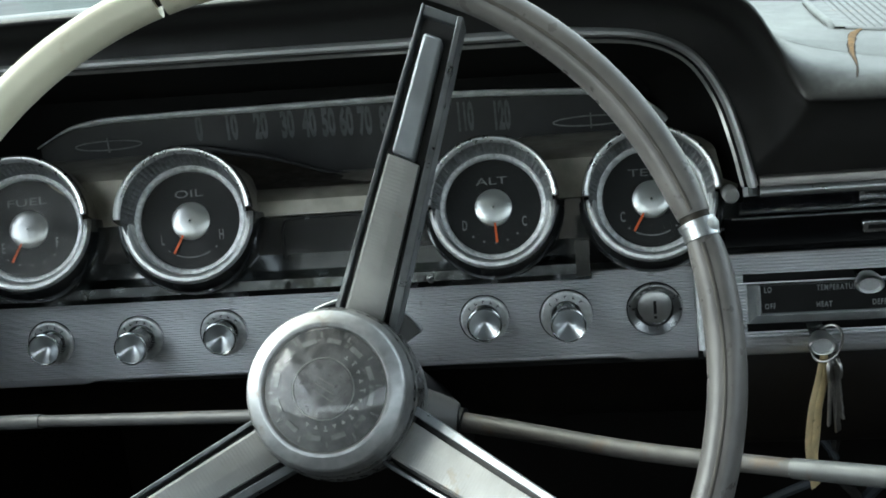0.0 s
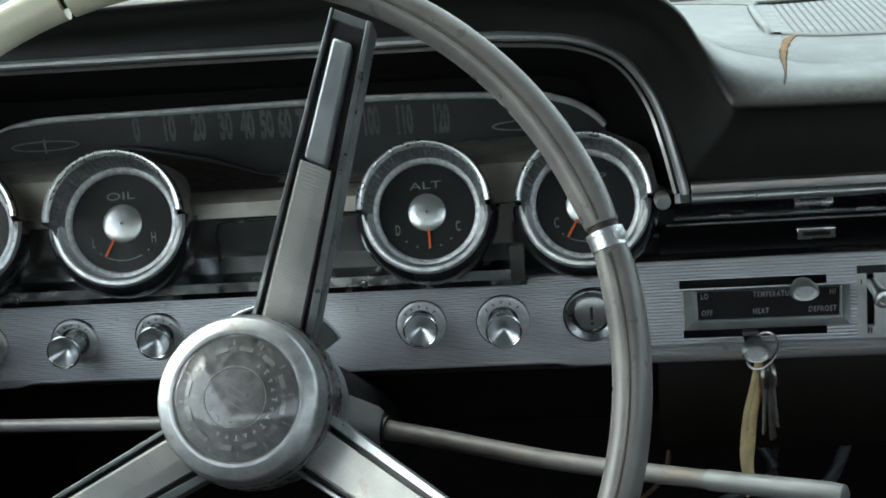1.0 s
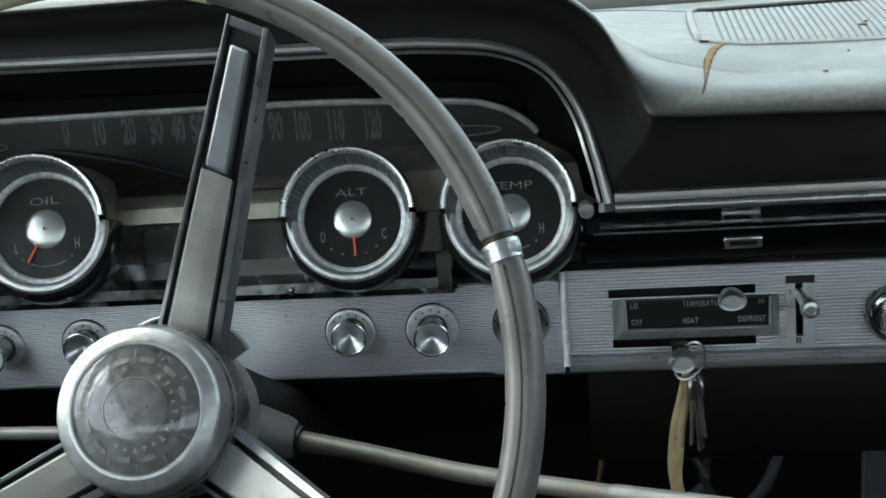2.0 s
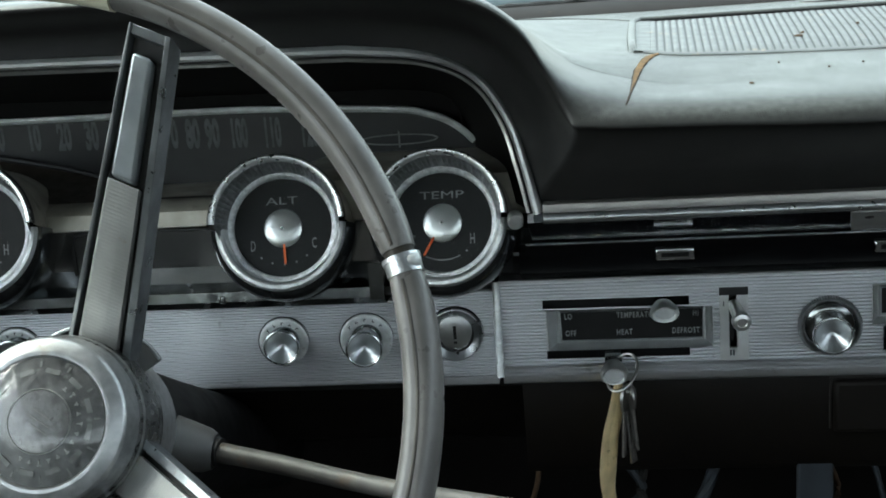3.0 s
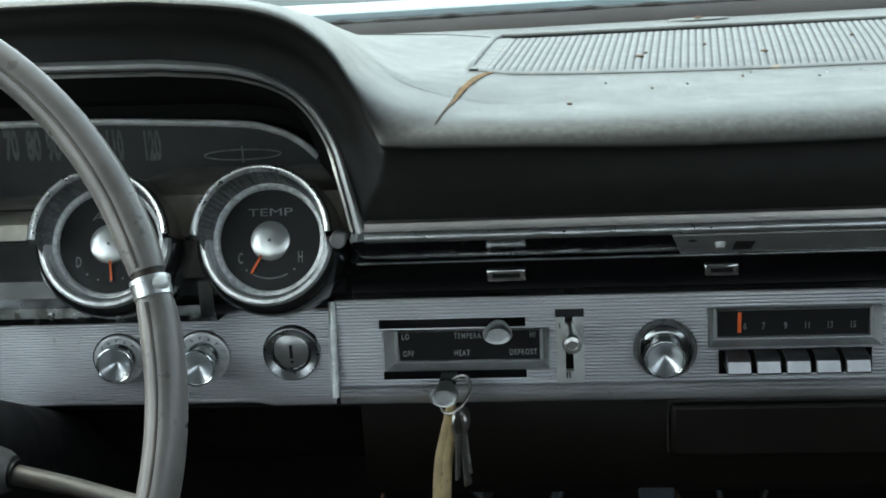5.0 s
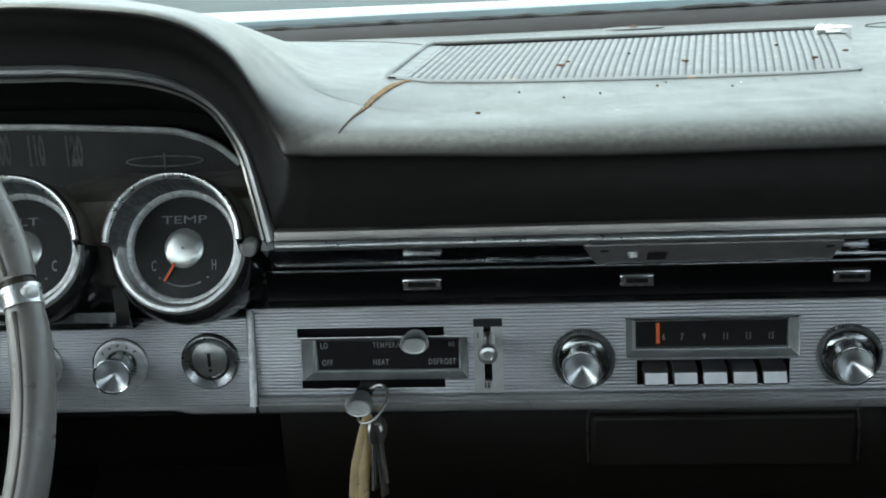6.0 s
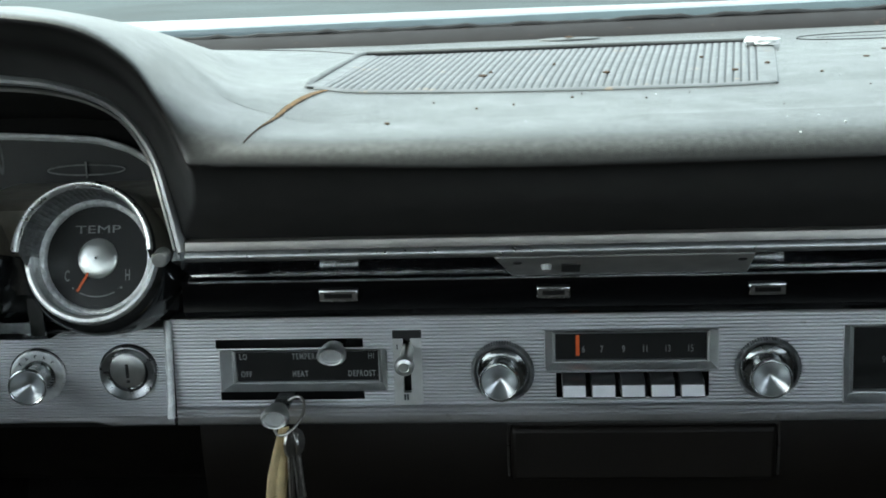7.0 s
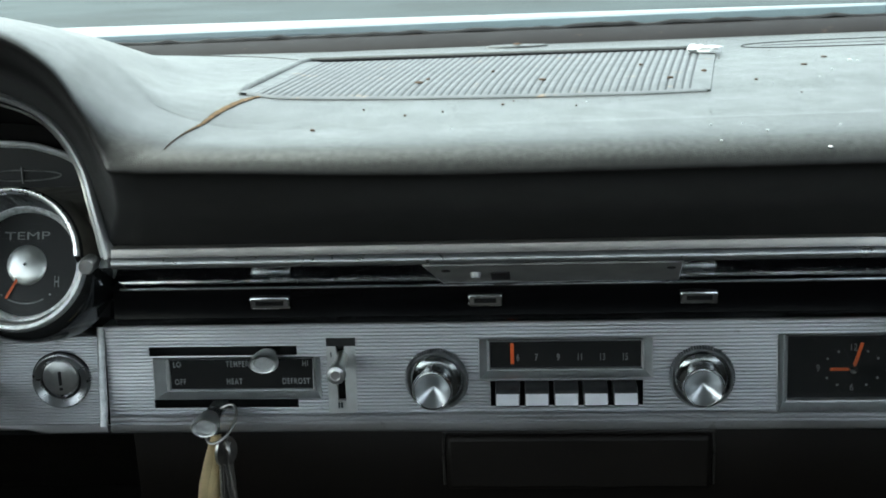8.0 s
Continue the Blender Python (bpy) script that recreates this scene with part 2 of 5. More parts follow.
LEATHER = material("yellow_leather_strap", (0.80, 0.63, 0.34), 0.6, 0, 0.2, 60, 0.3, 500, 0, (0.24, 0.16, 0.06), 0.25, 90)
STEEL = material("key_steel", (0.42, 0.41, 0.39), 0.36, 1, 0.2, 150, 0.1, 500, 0.08, (0.20, 0.15, 0.10), 0.2, 120)
PLATEGREY = material("grey_lamp_plate", (0.27, 0.27, 0.262), 0.45, 0.0, 0.15, 40, 0.05, 300, 0.08)
BRACKET = material("blue_grey_bracket", (0.03, 0.037, 0.045), 0.6, 0, 0.2, 50)
GRASS = material("dry_grass_ground", (0.03, 0.041, 0.043), 0.95, 0, 0.5, 0.25, 0.3, 30)
LENS = glass("gauge_lens", (0.93, 0.94, 0.94), 0.04, 0.012, 60)
AGED = material("aged_bezel_metal", (0.74, 0.76, 0.76), 0.46, 0.75, 0.2, 160, 0.45, 600, 0.12, (0.26, 0.22, 0.17), 0.36, 260)
RINGMETAL = material("rough_silver_ring", (0.74, 0.76, 0.77), 0.5, 0.6, 0.25, 300, 0.6, 900, 0.14, (0.26, 0.22, 0.17), 0.34, 330)
RIMCHROME = material("dulled_rim_chrome", (0.60, 0.615, 0.62), 0.30, 0.95, 0.15, 120, 0.08, 500, 0.08, (0.30, 0.25, 0.18), 0.2, 150)
CUPMETAL = material("dark_polished_cup", (0.10, 0.105, 0.11), 0.14, 0.9, 0.3, 40, 0.05, 200, 0.06, (0.05, 0.05, 0.045), 0.25, 50)
WALLMETAL = material("dark_knurled_metal", (0.30, 0.31, 0.315), 0.36, 0.9, 0.25, 200, 0.05, 600, 0.08, (0.05, 0.05, 0.045), 0.3, 240)
HAZY_LENS = glass("hazy_gauge_lens", (0.85, 0.85, 0.85), 0.04, 0.22, 40)
DIRTY_LENS = glass("dirty_gauge_lens", (0.9, 0.9, 0.9), 0.04, 0.07, 45)
SCRATCHED = glass("scratched_clear_plastic", (0.9, 0.9, 0.89), 0.12, 0.22, 320)
PANE = glass("windscreen_glass", (0.9, 0.96, 0.93), 0.05, 0.03, 9)


# ---- mesh helpers ----
def thing(name, label, category, at=(0, 0, 0), group="", kind=""):
    ob = new(name)
    ob.empty_display_size = 0.02
    ob.location = at
    return tagged(ob, label, category, group, kind)


def link(name, bm, mat, parent=None, label="", smooth=True, bevel=0.0):
    me = bpy.data.meshes.new(name)
    bmesh.ops.recalc_face_normals(bm, faces=bm.faces)
    bm.to_mesh(me)
    bm.free()
    me.materials.append(mat)
    for f in me.polygons:
        f.use_smooth = smooth
    ob = new(name, me)
    if parent:
        ob.parent = parent
        ob.matrix_parent_inverse = Matrix.Translation(parent.location).inverted() if parent.type == "EMPTY" else Matrix()
    if bevel:
        b = ob.modifiers.new("bevel", "BEVEL")
        b.width, b.segments, b.limit_method, b.angle_limit = bevel, 2, "ANGLE", radians(35)
    if smooth:
        me.set_sharp_from_angle(angle=radians(38))
    if label:
        ob["label"] = label
    return ob


def part(name, bm, mat, parent, label="", smooth=True, bevel=0.0):
    return link(name, bm, mat, parent, label, smooth, bevel)


def box(bm, lo, hi, m=None):
    r = bmesh.ops.create_cube(bm, size=1)
    c = [(a + b) / 2 for a, b in zip(lo, hi)]
    s = [b - a for a, b in zip(lo, hi)]
    for v in r["verts"]:
        v.co = Vector((v.co.x * s[0] + c[0], v.co.y * s[1] + c[1], v.co.z * s[2] + c[2]))
        if m:
            v.co = m @ v.co
    return bm


def boxed(lo, hi, m=None):
    return box(bmesh.new(), lo, hi, m)


def lathe(profile, m, a0=0.0, a1=360.0, steps=48, bm=None, close=False):
    """Turn a profile of (radius, height) about the local z of m."""
    bm = bm or bmesh.new()
    full = abs(a1 - a0) > 359.9
    rings = []
    for i in range(steps if full else steps + 1):
        a = radians(a0 + (a1 - a0) * i / steps)
        rings.append([bm.verts.new(m @ Vector((r * math.cos(a), r * math.sin(a), h))) for r, h in profile])
    n, k = len(rings), len(profile)
    for i in range(n if full else n - 1):
        A, B = rings[i], rings[(i + 1) % n]
        for j in range(k if close else k - 1):
            bm.faces.new((A[j], B[j], B[(j + 1) % k], A[(j + 1) % k]))
    if not full and close:
        bm.faces.new(rings[0])
        bm.faces.new(list(reversed(rings[-1])))
    bmesh.ops.remove_doubles(bm, verts=bm.verts, dist=1e-6)
    return bm


def extrude_x(profile, x0, x1, close=True, bm=None, cuts=1, rise=0.0):
    """Run a profile of (y, z) along x, rising a little towards the passenger's side."""
    bm = bm or bmesh.new()
    xs = [x0 + (x1 - x0) * i / cuts for i in range(cuts + 1)]
    rows = [[bm.verts.new((x, y, z + rise * (x - 0.25))) for y, z in profile] for x in xs]
    k = len(profile)
    for A, B in zip(rows, rows[1:]):
        for j in range(k if close else k - 1):
            bm.faces.new((A[j], B[j], B[(j + 1) % k], A[(j + 1) % k]))
    if close:
        bm.faces.new(rows[0])
        bm.faces.new(list(reversed(rows[-1])))
    return bm


def smooth_path(points, per=8):
    """A Catmull-Rom line through the points."""
    P = [Vector(p) for p in points]
    P = [2 * P[0] - P[1]] + P + [2 * P[-1] - P[-2]]
    out = []
    for i in range(1, len(P) - 2):
        for k in range(per):
            t = k / per
            a, b, c, d = P[i - 1:i + 3]
            out.append(0.5 * (2 * b + (c - a) * t + (2 * a - 5 * b + 4 * c - d) * t * t + (3 * b - a - 3 * c + d) * t ** 3))
    return out + [P[-2]]


def tube(points, radius, steps=14, bm=None, up=(0, 0, 1), flat=1.0):
    """A tube along points; radius is a number or a function of 0..1."""
    bm = bm or bmesh.new()
    P = [Vector(p) for p in points]
    rings = []
    for i, p in enumerate(P):
        d = (P[min(i + 1, len(P) - 1)] - P[max(i - 1, 0)]).normalized()
        s = d.cross(Vector(up)).normalized()
        w = s.cross(d)
        r = radius(i / (len(P) - 1)) if callable(radius) else radius
        rings.append([bm.verts.new(p + r * (math.cos(a) * s + flat * math.sin(a) * w)) for a in [2 * math.pi * k / steps for k in range(steps)]])
    for A, B in zip(rings, rings[1:]):
        for j in range(steps):
            bm.faces.new((A[j], A[(j + 1) % steps], B[(j + 1) % steps], B[j]))
    bm.faces.new(list(reversed(rings[0])))
    bm.faces.new(rings[-1])
    return bm


def sweep(points, normals, shape, bm=None):
    """Sweep a closed shape of (out, toward) along points, with out given by normals and toward by -y."""
    bm = bm or bmesh.new()
    rings = [[bm.verts.new(Vector(p) + n * a + Vector((0, -1, 0)) * b) for a, b in shape] for p, n in zip(points, normals)]
    k = len(shape)
    for A, B in zip(rings, rings[1:]):
        for j in range(k):
            bm.faces.new((A[j], A[(j + 1) % k], B[(j + 1) % k], B[j]))
    bm.faces.new(list(reversed(rings[0])))
    bm.faces.new(rings[-1])
    return bm


def lettering(text, size, m, mat, parent, name="lettering", squeeze=1.0, align="CENTER", bold=0.0, spacing=1.0):
    """Raised print of the built-in font, as a mesh."""
    cu = bpy.data.curves.new(name, "FONT")
    cu.body, cu.size, cu.extrude, cu.align_x, cu.align_y, cu.offset = text, size, 0.00004, align, "CENTER", bold
    cu.resolution_u, cu.space_character = 3, spacing
    tmp = new(name, cu)
    me = bpy.data.meshes.new_from_object(tmp.evaluated_get(bpy.context.evaluated_depsgraph_get()))
    bpy.data.objects.remove(tmp)
    bpy.data.curves.remove(cu)
    me.transform(m @ Matrix.Diagonal((squeeze, 1, 1, 1)))
    me.materials.clear()
    me.materials.append(mat)
    ob = new(name, me)
    if parent:
        ob.parent = parent
        ob.matrix_parent_inverse = Matrix.Translation(parent.location).inverted() if parent.type == "EMPTY" else Matrix()
    return ob


def facing(x, y, z, elev=0.0, yaw=0.0):
    """A pose whose z points out of the dashboard at the seats, y up and x to the right."""
    return Matrix.Translation((x, y, z)) @ Euler((0, 0, radians(yaw))).to_matrix().to_4x4() @ Euler((radians(90 - elev), 0, 0)).to_matrix().to_4x4()


# ---- shell of the car ----
X0, X1 = -0.47, 1.10
tagged(link("ground", boxed((-300, -300, -0.3), (300, 300, 0.0)), GRASS, smooth=False), "pale dry grass ground round the car", "ground", kind="structure")


def wall(name, bm, mat, label):
    return tagged(link(name, bm, mat, None, "", False), label, "wall", kind="structure")


floor = wall("floor", boxed((X0, -1.6, 0.30), (X1, 1.30, 0.34)), CARPET, "dark carpeted floor of the car")
floor["category"] = "floor"
# Unseen roof; holds back the overhead sky, its grey tuned for bounce.
ceiling = wall("ceiling", boxed((X0, -1.6, 1.42), (X1, 0.56, 1.46)), CLOTH, "unseen grey cloth headlining of the car")
ceiling["category"] = "ceiling"
# Unseen sides; the higher east sill holds back light from that side.
for nm, xa, xb in (("wall_west", X0 - 0.06, X0), ("wall_east", X1, X1 + 0.06)):
    bm = boxed((xa, -1.6, 0.30), (xb, 1.30, 0.93))
    box(bm, (xa, -1.6, 0.93), (xb, 0.66, 0.94 if xa < 0 else 1.08))
    wall(nm, bm, VINYL_LOW, "unseen dark door side under the side windows, height set to shape the light")
# Unseen; its top edge sets how much light comes from behind.
bm = boxed((X0, -1.66, 0.30), (X1, -1.6, 1.20))
wall("wall_south", bm, VINYL_LOW, "unseen dark rear wall of the cabin, height set to shape the light")
wall("wall_north", boxed((X0, 1.24, 0.30), (X1, 1.30, 0.955)), VINYL_LOW, "dark bulkhead behind the dashboard")
for nm, x in (("pillar_west", X0 - 0.03), ("pillar_east", X1 + 0.03)):
    wall(nm, tube([(x, 1.27, 0.93), (x, 0.60, 1.43)], 0.035, 10), PAINT, "pale painted windscreen pillar")

wall("header_rail", tube([(X0 - 0.05, 0.60, 1.435), (X1 + 0.05, 0.60, 1.435)], 0.025, 10), PAINT, "pale painted rail on top of the windscreen")

# windscreen and its surround
window = thing("window_1", "slanted windscreen of clear glass with worn rubber edge", "windscreen", kind="structure")
bm = bmesh.new()
for q in ((X0, 1.262, 1.016), (X1, 1.262, 1.016), (X1, 0.62, 1.43), (X0, 0.62, 1.43)):
    bm.verts.new(q)
bm.faces.new(bm.verts)
pane = part("pane", bm, PANE, window, "clear windscreen glass")
pane.visible_shadow = False
part("garnish_moulding", extrude_x([(1.205, 0.998), (1.212, 1.004), (1.236, 1.0105), (1.248, 1.0115), (1.248, 0.99), (1.21, 0.985)], X0, X1, rise=0.010), GARNISH, window, "dull grey-brown painted moulding", True)
bm = bmesh.new()
rng = random.Random(4)
pts = []
for i in range(121):
    x = X0 + (X1 - X0) * i / 120
    pts.append((x, 1.250, 1.0118 + 0.010 * (x - 0.25) + rng.uniform(-0.0012, 0.0016)))
tube(pts, 0.0028, 8, bm)
part("rubber_gasket", bm, RUBBER, window, "black perished rubber gasket")
part("outer_trim", extrude_x([(1.262, 1.010), (1.266, 1.0195), (1.275, 1.021), (1.29, 1.014), (1.29, 1.0), (1.262, 1.0)], X0, X1, rise=0.010), TRIMPAINT, window, "pale outer edge of the windscreen")
bonnet = link("bonnet", extrude_x([(1.30, 0.992), (1.5, 0.985), (1.9, 0.978), (2.3, 0.968), (2.62, 0.945), (2.70, 0.90), (2.70, 0.45), (1.30, 0.45)], X0 - 0.1, X1 + 0.1), PAINT, None, "", True)
tagged(bonnet, "pale mint painted bonnet of the car seen through the windscreen", "car bonnet")

# ---- crash pad with its glare hood ----
pad = thing("crash_pad", "black grained vinyl crash pad with glare hood, dusty and painted lighter on top", "dashboard pad")


def lerp(a, b, t):
    return Vector(a) * (1 - t) + Vector(b) * t


HOOD_X = 0.10
EDGE = smooth_path([(0.1000, 0.806, 1.0222), (0.1450, 0.8165, 1.0158), (0.1742, 0.8335, 0.9995), (0.1922, 0.837, 0.9725), (0.2020, 0.8295, 0.9420), (0.2085, 0.825, 0.9130)], 6)
NOSE = smooth_path([(0.1000, 0.781, 1.044), (0.1589, 0.781, 1.035), (0.1901, 0.787, 1.02), (0.2083, 0.793, 0.996), (0.2208, 0.796, 0.964), (0.2281, 0.795, 0.942)], 6)
CREST = smooth_path([(0.1000, 0.762, 1.0655), (0.1708, 0.762, 1.057), (0.2060, 0.762, 1.038), (0.2234, 0.763, 1.011), (0.2335, 0.76, 0.9905), (0.2405, 0.755, 0.9800)], 6)
BROW = smooth_path([(0.1000, 0.785, 1.069), (0.1718, 0.785, 1.0585), (0.2040, 0.785, 1.0405), (0.2222, 0.784, 1.0175), (0.2421, 0.777, 0.9995), (0.2719, 0.768, 0.9888)], 6)
TOP_A = smooth_path([(0.1000, 0.87, 1.065), (0.1606, 0.87, 1.0515), (0.1928, 0.87, 1.0375), (0.2167, 0.864, 1.017), (0.2429, 0.842, 1.0005), (0.2975, 0.806, 0.9895)], 6)
TOP_A2 = smooth_path([(0.1000, 0.9, 1.062), (0.1570, 0.9, 1.0495), (0.1891, 0.9, 1.0355), (0.2140, 0.893, 1.0165), (0.2413, 0.874, 1.0035), (0.2993, 0.85, 0.9955)], 6)
TOP_B = smooth_path([(0.1000, 0.98, 1.049), (0.1526, 0.98, 1.0385), (0.1825, 0.975, 1.0265), (0.2071, 0.962, 1.011), (0.2369, 0.932, 1.0035), (0.2992, 0.893, 1.0002)], 6)
TOP_B2 = smooth_path([(0.1000, 1.04, 1.034), (0.1504, 1.04, 1.027), (0.1805, 1.04, 1.0175), (0.2076, 1.03, 1.008), (0.2421, 1.005, 1.0025), (0.3019, 0.955, 0.9995)], 6)
TOP_C = smooth_path([(0.1000, 1.1, 1.018), (0.1482, 1.1, 1.014), (0.1782, 1.1, 1.009), (0.2082, 1.1, 1.0052), (0.2481, 1.097, 1.0022), (0.3080, 1.094, 1.0005)], 6)
TOP_D = smooth_path([(0.1000, 1.212, 1.002), (0.1532, 1.212, 1.002), (0.1932, 1.212, 1.002), (0.2332, 1.212, 1.002), (0.2732, 1.212, 1.002), (0.3132, 1.212, 1.002)], 6)
UNDER = []
for i, (c, n) in enumerate(zip(CREST, NOSE)):
    roll = (i / (len(CREST) - 1)) ** 4
    UNDER.append(lerp(lerp(c, n, 0.55), c + Vector((0, 0.0035, -0.0085)), roll))
CREASE = [lerp(a, b, 0.22) for a, b in zip(TOP_A, TOP_A2)]
LINES = (EDGE, NOSE, UNDER, CREST, BROW, TOP_A, CREASE, TOP_A2, TOP_B, TOP_B2, TOP_C, TOP_D)
sections = []
for i in range(9):
    x = X0 + (HOOD_X - X0) * i / 9
    sections.append([Vector((x, L[0].y, L[0].z + 0.0185 * (HOOD_X - x) * (L is EDGE))) for L in LINES])
sections += [list(s) for s in zip(*LINES)]
GRILLE_L, GRILLE_R = 0.2885, 0.582


def slant(y):
    """The slots of the grille run a little askew."""
    return 0.044 * (y - 0.897)


for i in range(1, 13):
    x = (0.32, 0.36, 0.42, 0.48, 0.54, 0.60, 0.66, 0.72, 0.80, 0.90, 1.0, X1)[i - 1]
    fade = 1 - max(0, 1 - (x - 0.302) / 0.13) ** 2
    level = {id(TOP_A2): 0.0040, id(TOP_B): 0.0070, id(TOP_B2): 0.0017, id(CREASE): 0.0010, id(CREST): 0.0050, id(BROW): 0.0036, id(UNDER): 0.0050}
    rise = 0.0085 * (x - 0.302)
    sections.append([Vector((x, L[-1].y, L[-1].z - fade * level.get(id(L), 0) + rise * min(1, max(0, (L[-1].z - 0.92) / 0.07)))) for L in LINES])
for _ in range(5):
    for k in range(4, len(LINES)):
        zs = [s[k].copy() for s in sections]
        for i in range(8, len(sections) - 3):
            q = zs[i - 1].lerp(zs[i + 1], 0.5)
            sections[i][k] = Vector((zs[i].x, zs[i].y * 0.5 + q.y * 0.5, zs[i].z * 0.5 + q.z * 0.5))
bm = bmesh.new()
rows = []
for s in sections:
    line = smooth_path(s, 4)
    rows.append([bm.verts.new(p) for p in line])
for A, B in zip(rows, rows[1:]):
    for j in range(len(A) - 1):
        bm.faces.new((A[j], B[j], B[j + 1], A[j + 1]))
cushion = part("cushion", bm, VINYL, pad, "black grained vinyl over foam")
# Added ends keep light from leaking in under the hood.
for x in (X0, X1):
    bm = bmesh.new()
    side = [bm.verts.new((x, p.y, p.z - 0.0005)) for p in smooth_path(sections[0 if x == X0 else -1], 4)]
    side += [bm.verts.new((x, 1.212, 0.84)), bm.verts.new((x, 0.830, 0.84))]
    bm.faces.new(side)
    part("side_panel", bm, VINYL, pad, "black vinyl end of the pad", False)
sub = cushion.modifiers.new("smooth", "SUBSURF")
sub.levels = sub.render_levels = 1

# moulding that runs round the mouth of the hood
straight = [X0 + 0.02 + (0.08 - X0) * i / 12 for i in range(12)]
mouth = [Vector((x, 0.806, 1.0222 + 0.0185 * (HOOD_X - x))) for x in straight] + list(EDGE)
out = []
for i, p in enumerate(mouth):
    d = mouth[min(i + 1, len(mouth) - 1)] - mouth[max(i - 1, 0)]
    out.append(Vector((-d.z, 0, d.x)).normalized())
hood_trim = thing("hood_moulding", "pitted chrome moulding round the mouth of the glare hood", "trim")
part("moulding", sweep(mouth, out, [(0.0000, 0.006), (0.0006, 0.0105), (0.0022, 0.0130), (0.0042, 0.0132), (0.0060, 0.0112), (0.0066, 0.0070), (0.0066, -0.006), (0.0000, -0.006)]), MOULDING, hood_trim, "pitted chrome strip")
part("lip", sweep(mouth, out, [(-0.0042, 0.003), (-0.0022, 0.004), (-0.0022, -0.004), (-0.0042, -0.004)]), SATIN, hood_trim, "thin inner chrome line")
part("backing", sweep(mouth, out, [(-0.0025, -0.0005), (0.0, -0.0005), (0.0, -0.008), (-0.0025, -0.008)]), BLACK, hood_trim, "black groove")
bm = lathe([(0.0, 0.013), (0.0042, 0.0128), (0.0052, 0.0115), (0.0052, 0.0)], facing(0.1965, 0.827, 0.9085, 0, 4), steps=24)
part("end_cap", bm, SATIN, hood_trim, "round chrome end cap")

# instrument cluster
cluster = thing("instrument_cluster", "instrument cluster with round gauges and a long speedometer band", "instrument cluster")
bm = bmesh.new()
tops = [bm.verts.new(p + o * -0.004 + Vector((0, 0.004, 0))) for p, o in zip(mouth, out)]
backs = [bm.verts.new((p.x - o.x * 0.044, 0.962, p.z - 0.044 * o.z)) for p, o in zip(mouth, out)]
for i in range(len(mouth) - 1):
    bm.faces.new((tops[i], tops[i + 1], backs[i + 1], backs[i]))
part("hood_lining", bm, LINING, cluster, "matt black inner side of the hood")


# the speedometer band lies deep under the hood
BAND_TOP = smooth_path([(-0.3520, 0.951, 0.9520), (-0.3237, 0.951, 0.9652), (-0.3032, 0.951, 0.9689), (-0.2735, 0.951, 0.9709), (-0.1700, 0.951, 0.9707), (-0.0666, 0.951, 0.9704), (0.0007, 0.951, 0.9697),
                        (0.0670, 0.951, 0.9665), (0.1104, 0.951, 0.9635), (0.1268, 0.951, 0.9596), (0.1390, 0.951, 0.9551), (0.1509, 0.951, 0.9472), (0.1605, 0.951, 0.9377)], 6)
bm = bmesh.new()
prev = None
for p in BAND_TOP:
    col = [bm.verts.new((p.x, 0.956, 0.895)), bm.verts.new((p.x, 0.956, p.z)), bm.verts.new((p.x, 0.962, p.z))]
    if prev:
        bm.faces.new((prev[0], col[0], col[1], prev[1]))
        bm.faces.new((prev[1], col[1], col[2], prev[2]))
    prev = col
part("speed_band", bm, SPEEDFACE, cluster, "dark grey speedometer band")
part("band_edge", tube(BAND_TOP, lambda t: 0.0006 + 0.0021 * min(1, max(0, (t - 0.04) / 0.15)), 8), BANDEDGE, cluster, "dull grey edge of the speedometer band")
speeds = {0: -0.2122, 10: -0.1851, 20: -0.1601, 30: -0.1380, 40: -0.1199, 50: -0.1042, 60: -0.0895, 70: -0.0743, 80: -0.0569, 90: -0.0413, 100: -0.0205, 110: 0.0057, 120: 0.0345}
for value, x in speeds.items():
    lettering(str(value), 0.0300, facing(x, 0.9555, 0.9575 - 0.035 * (x + 0.2122)), SPEEDPRINT, cluster, "speed_figure", 0.37 if value < 100 else 0.31, bold=0.0014)
for x in (-0.2915, 0.1033):
    bm = bmesh.new()
    ring = [(x + 0.029 * math.cos(a), 0.9545, 0.9495 - 0.022 * (x + 0.2915) + 0.0038 * math.sin(a)) for a in [2 * math.pi * k / 40 for k in range(41)]]
    tube(ring, 0.0006, 6, bm, up=(0, 1, 0))
    box(bm, (x - 0.0006, 0.9538, ring[0][2] - 0.0060), (x + 0.0006, 0.9550, ring[0][2] + 0.0060))
    part("arrow_lamp", bm, LAMPPRINT, cluster, "pale outlined indicator mark")

# Both plates are added to close gaps where outside light showed through.
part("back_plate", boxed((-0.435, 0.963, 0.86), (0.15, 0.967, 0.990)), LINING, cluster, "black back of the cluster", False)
part("end_plate", boxed((-0.425, 0.79, 0.84), (-0.405, 0.99, 1.026)), BLACK, cluster, "black end of the cluster", False)

# lower half of the cluster: painted fascia above, dark polished scoop below
bm = bmesh.new()
n = 80
prev = None
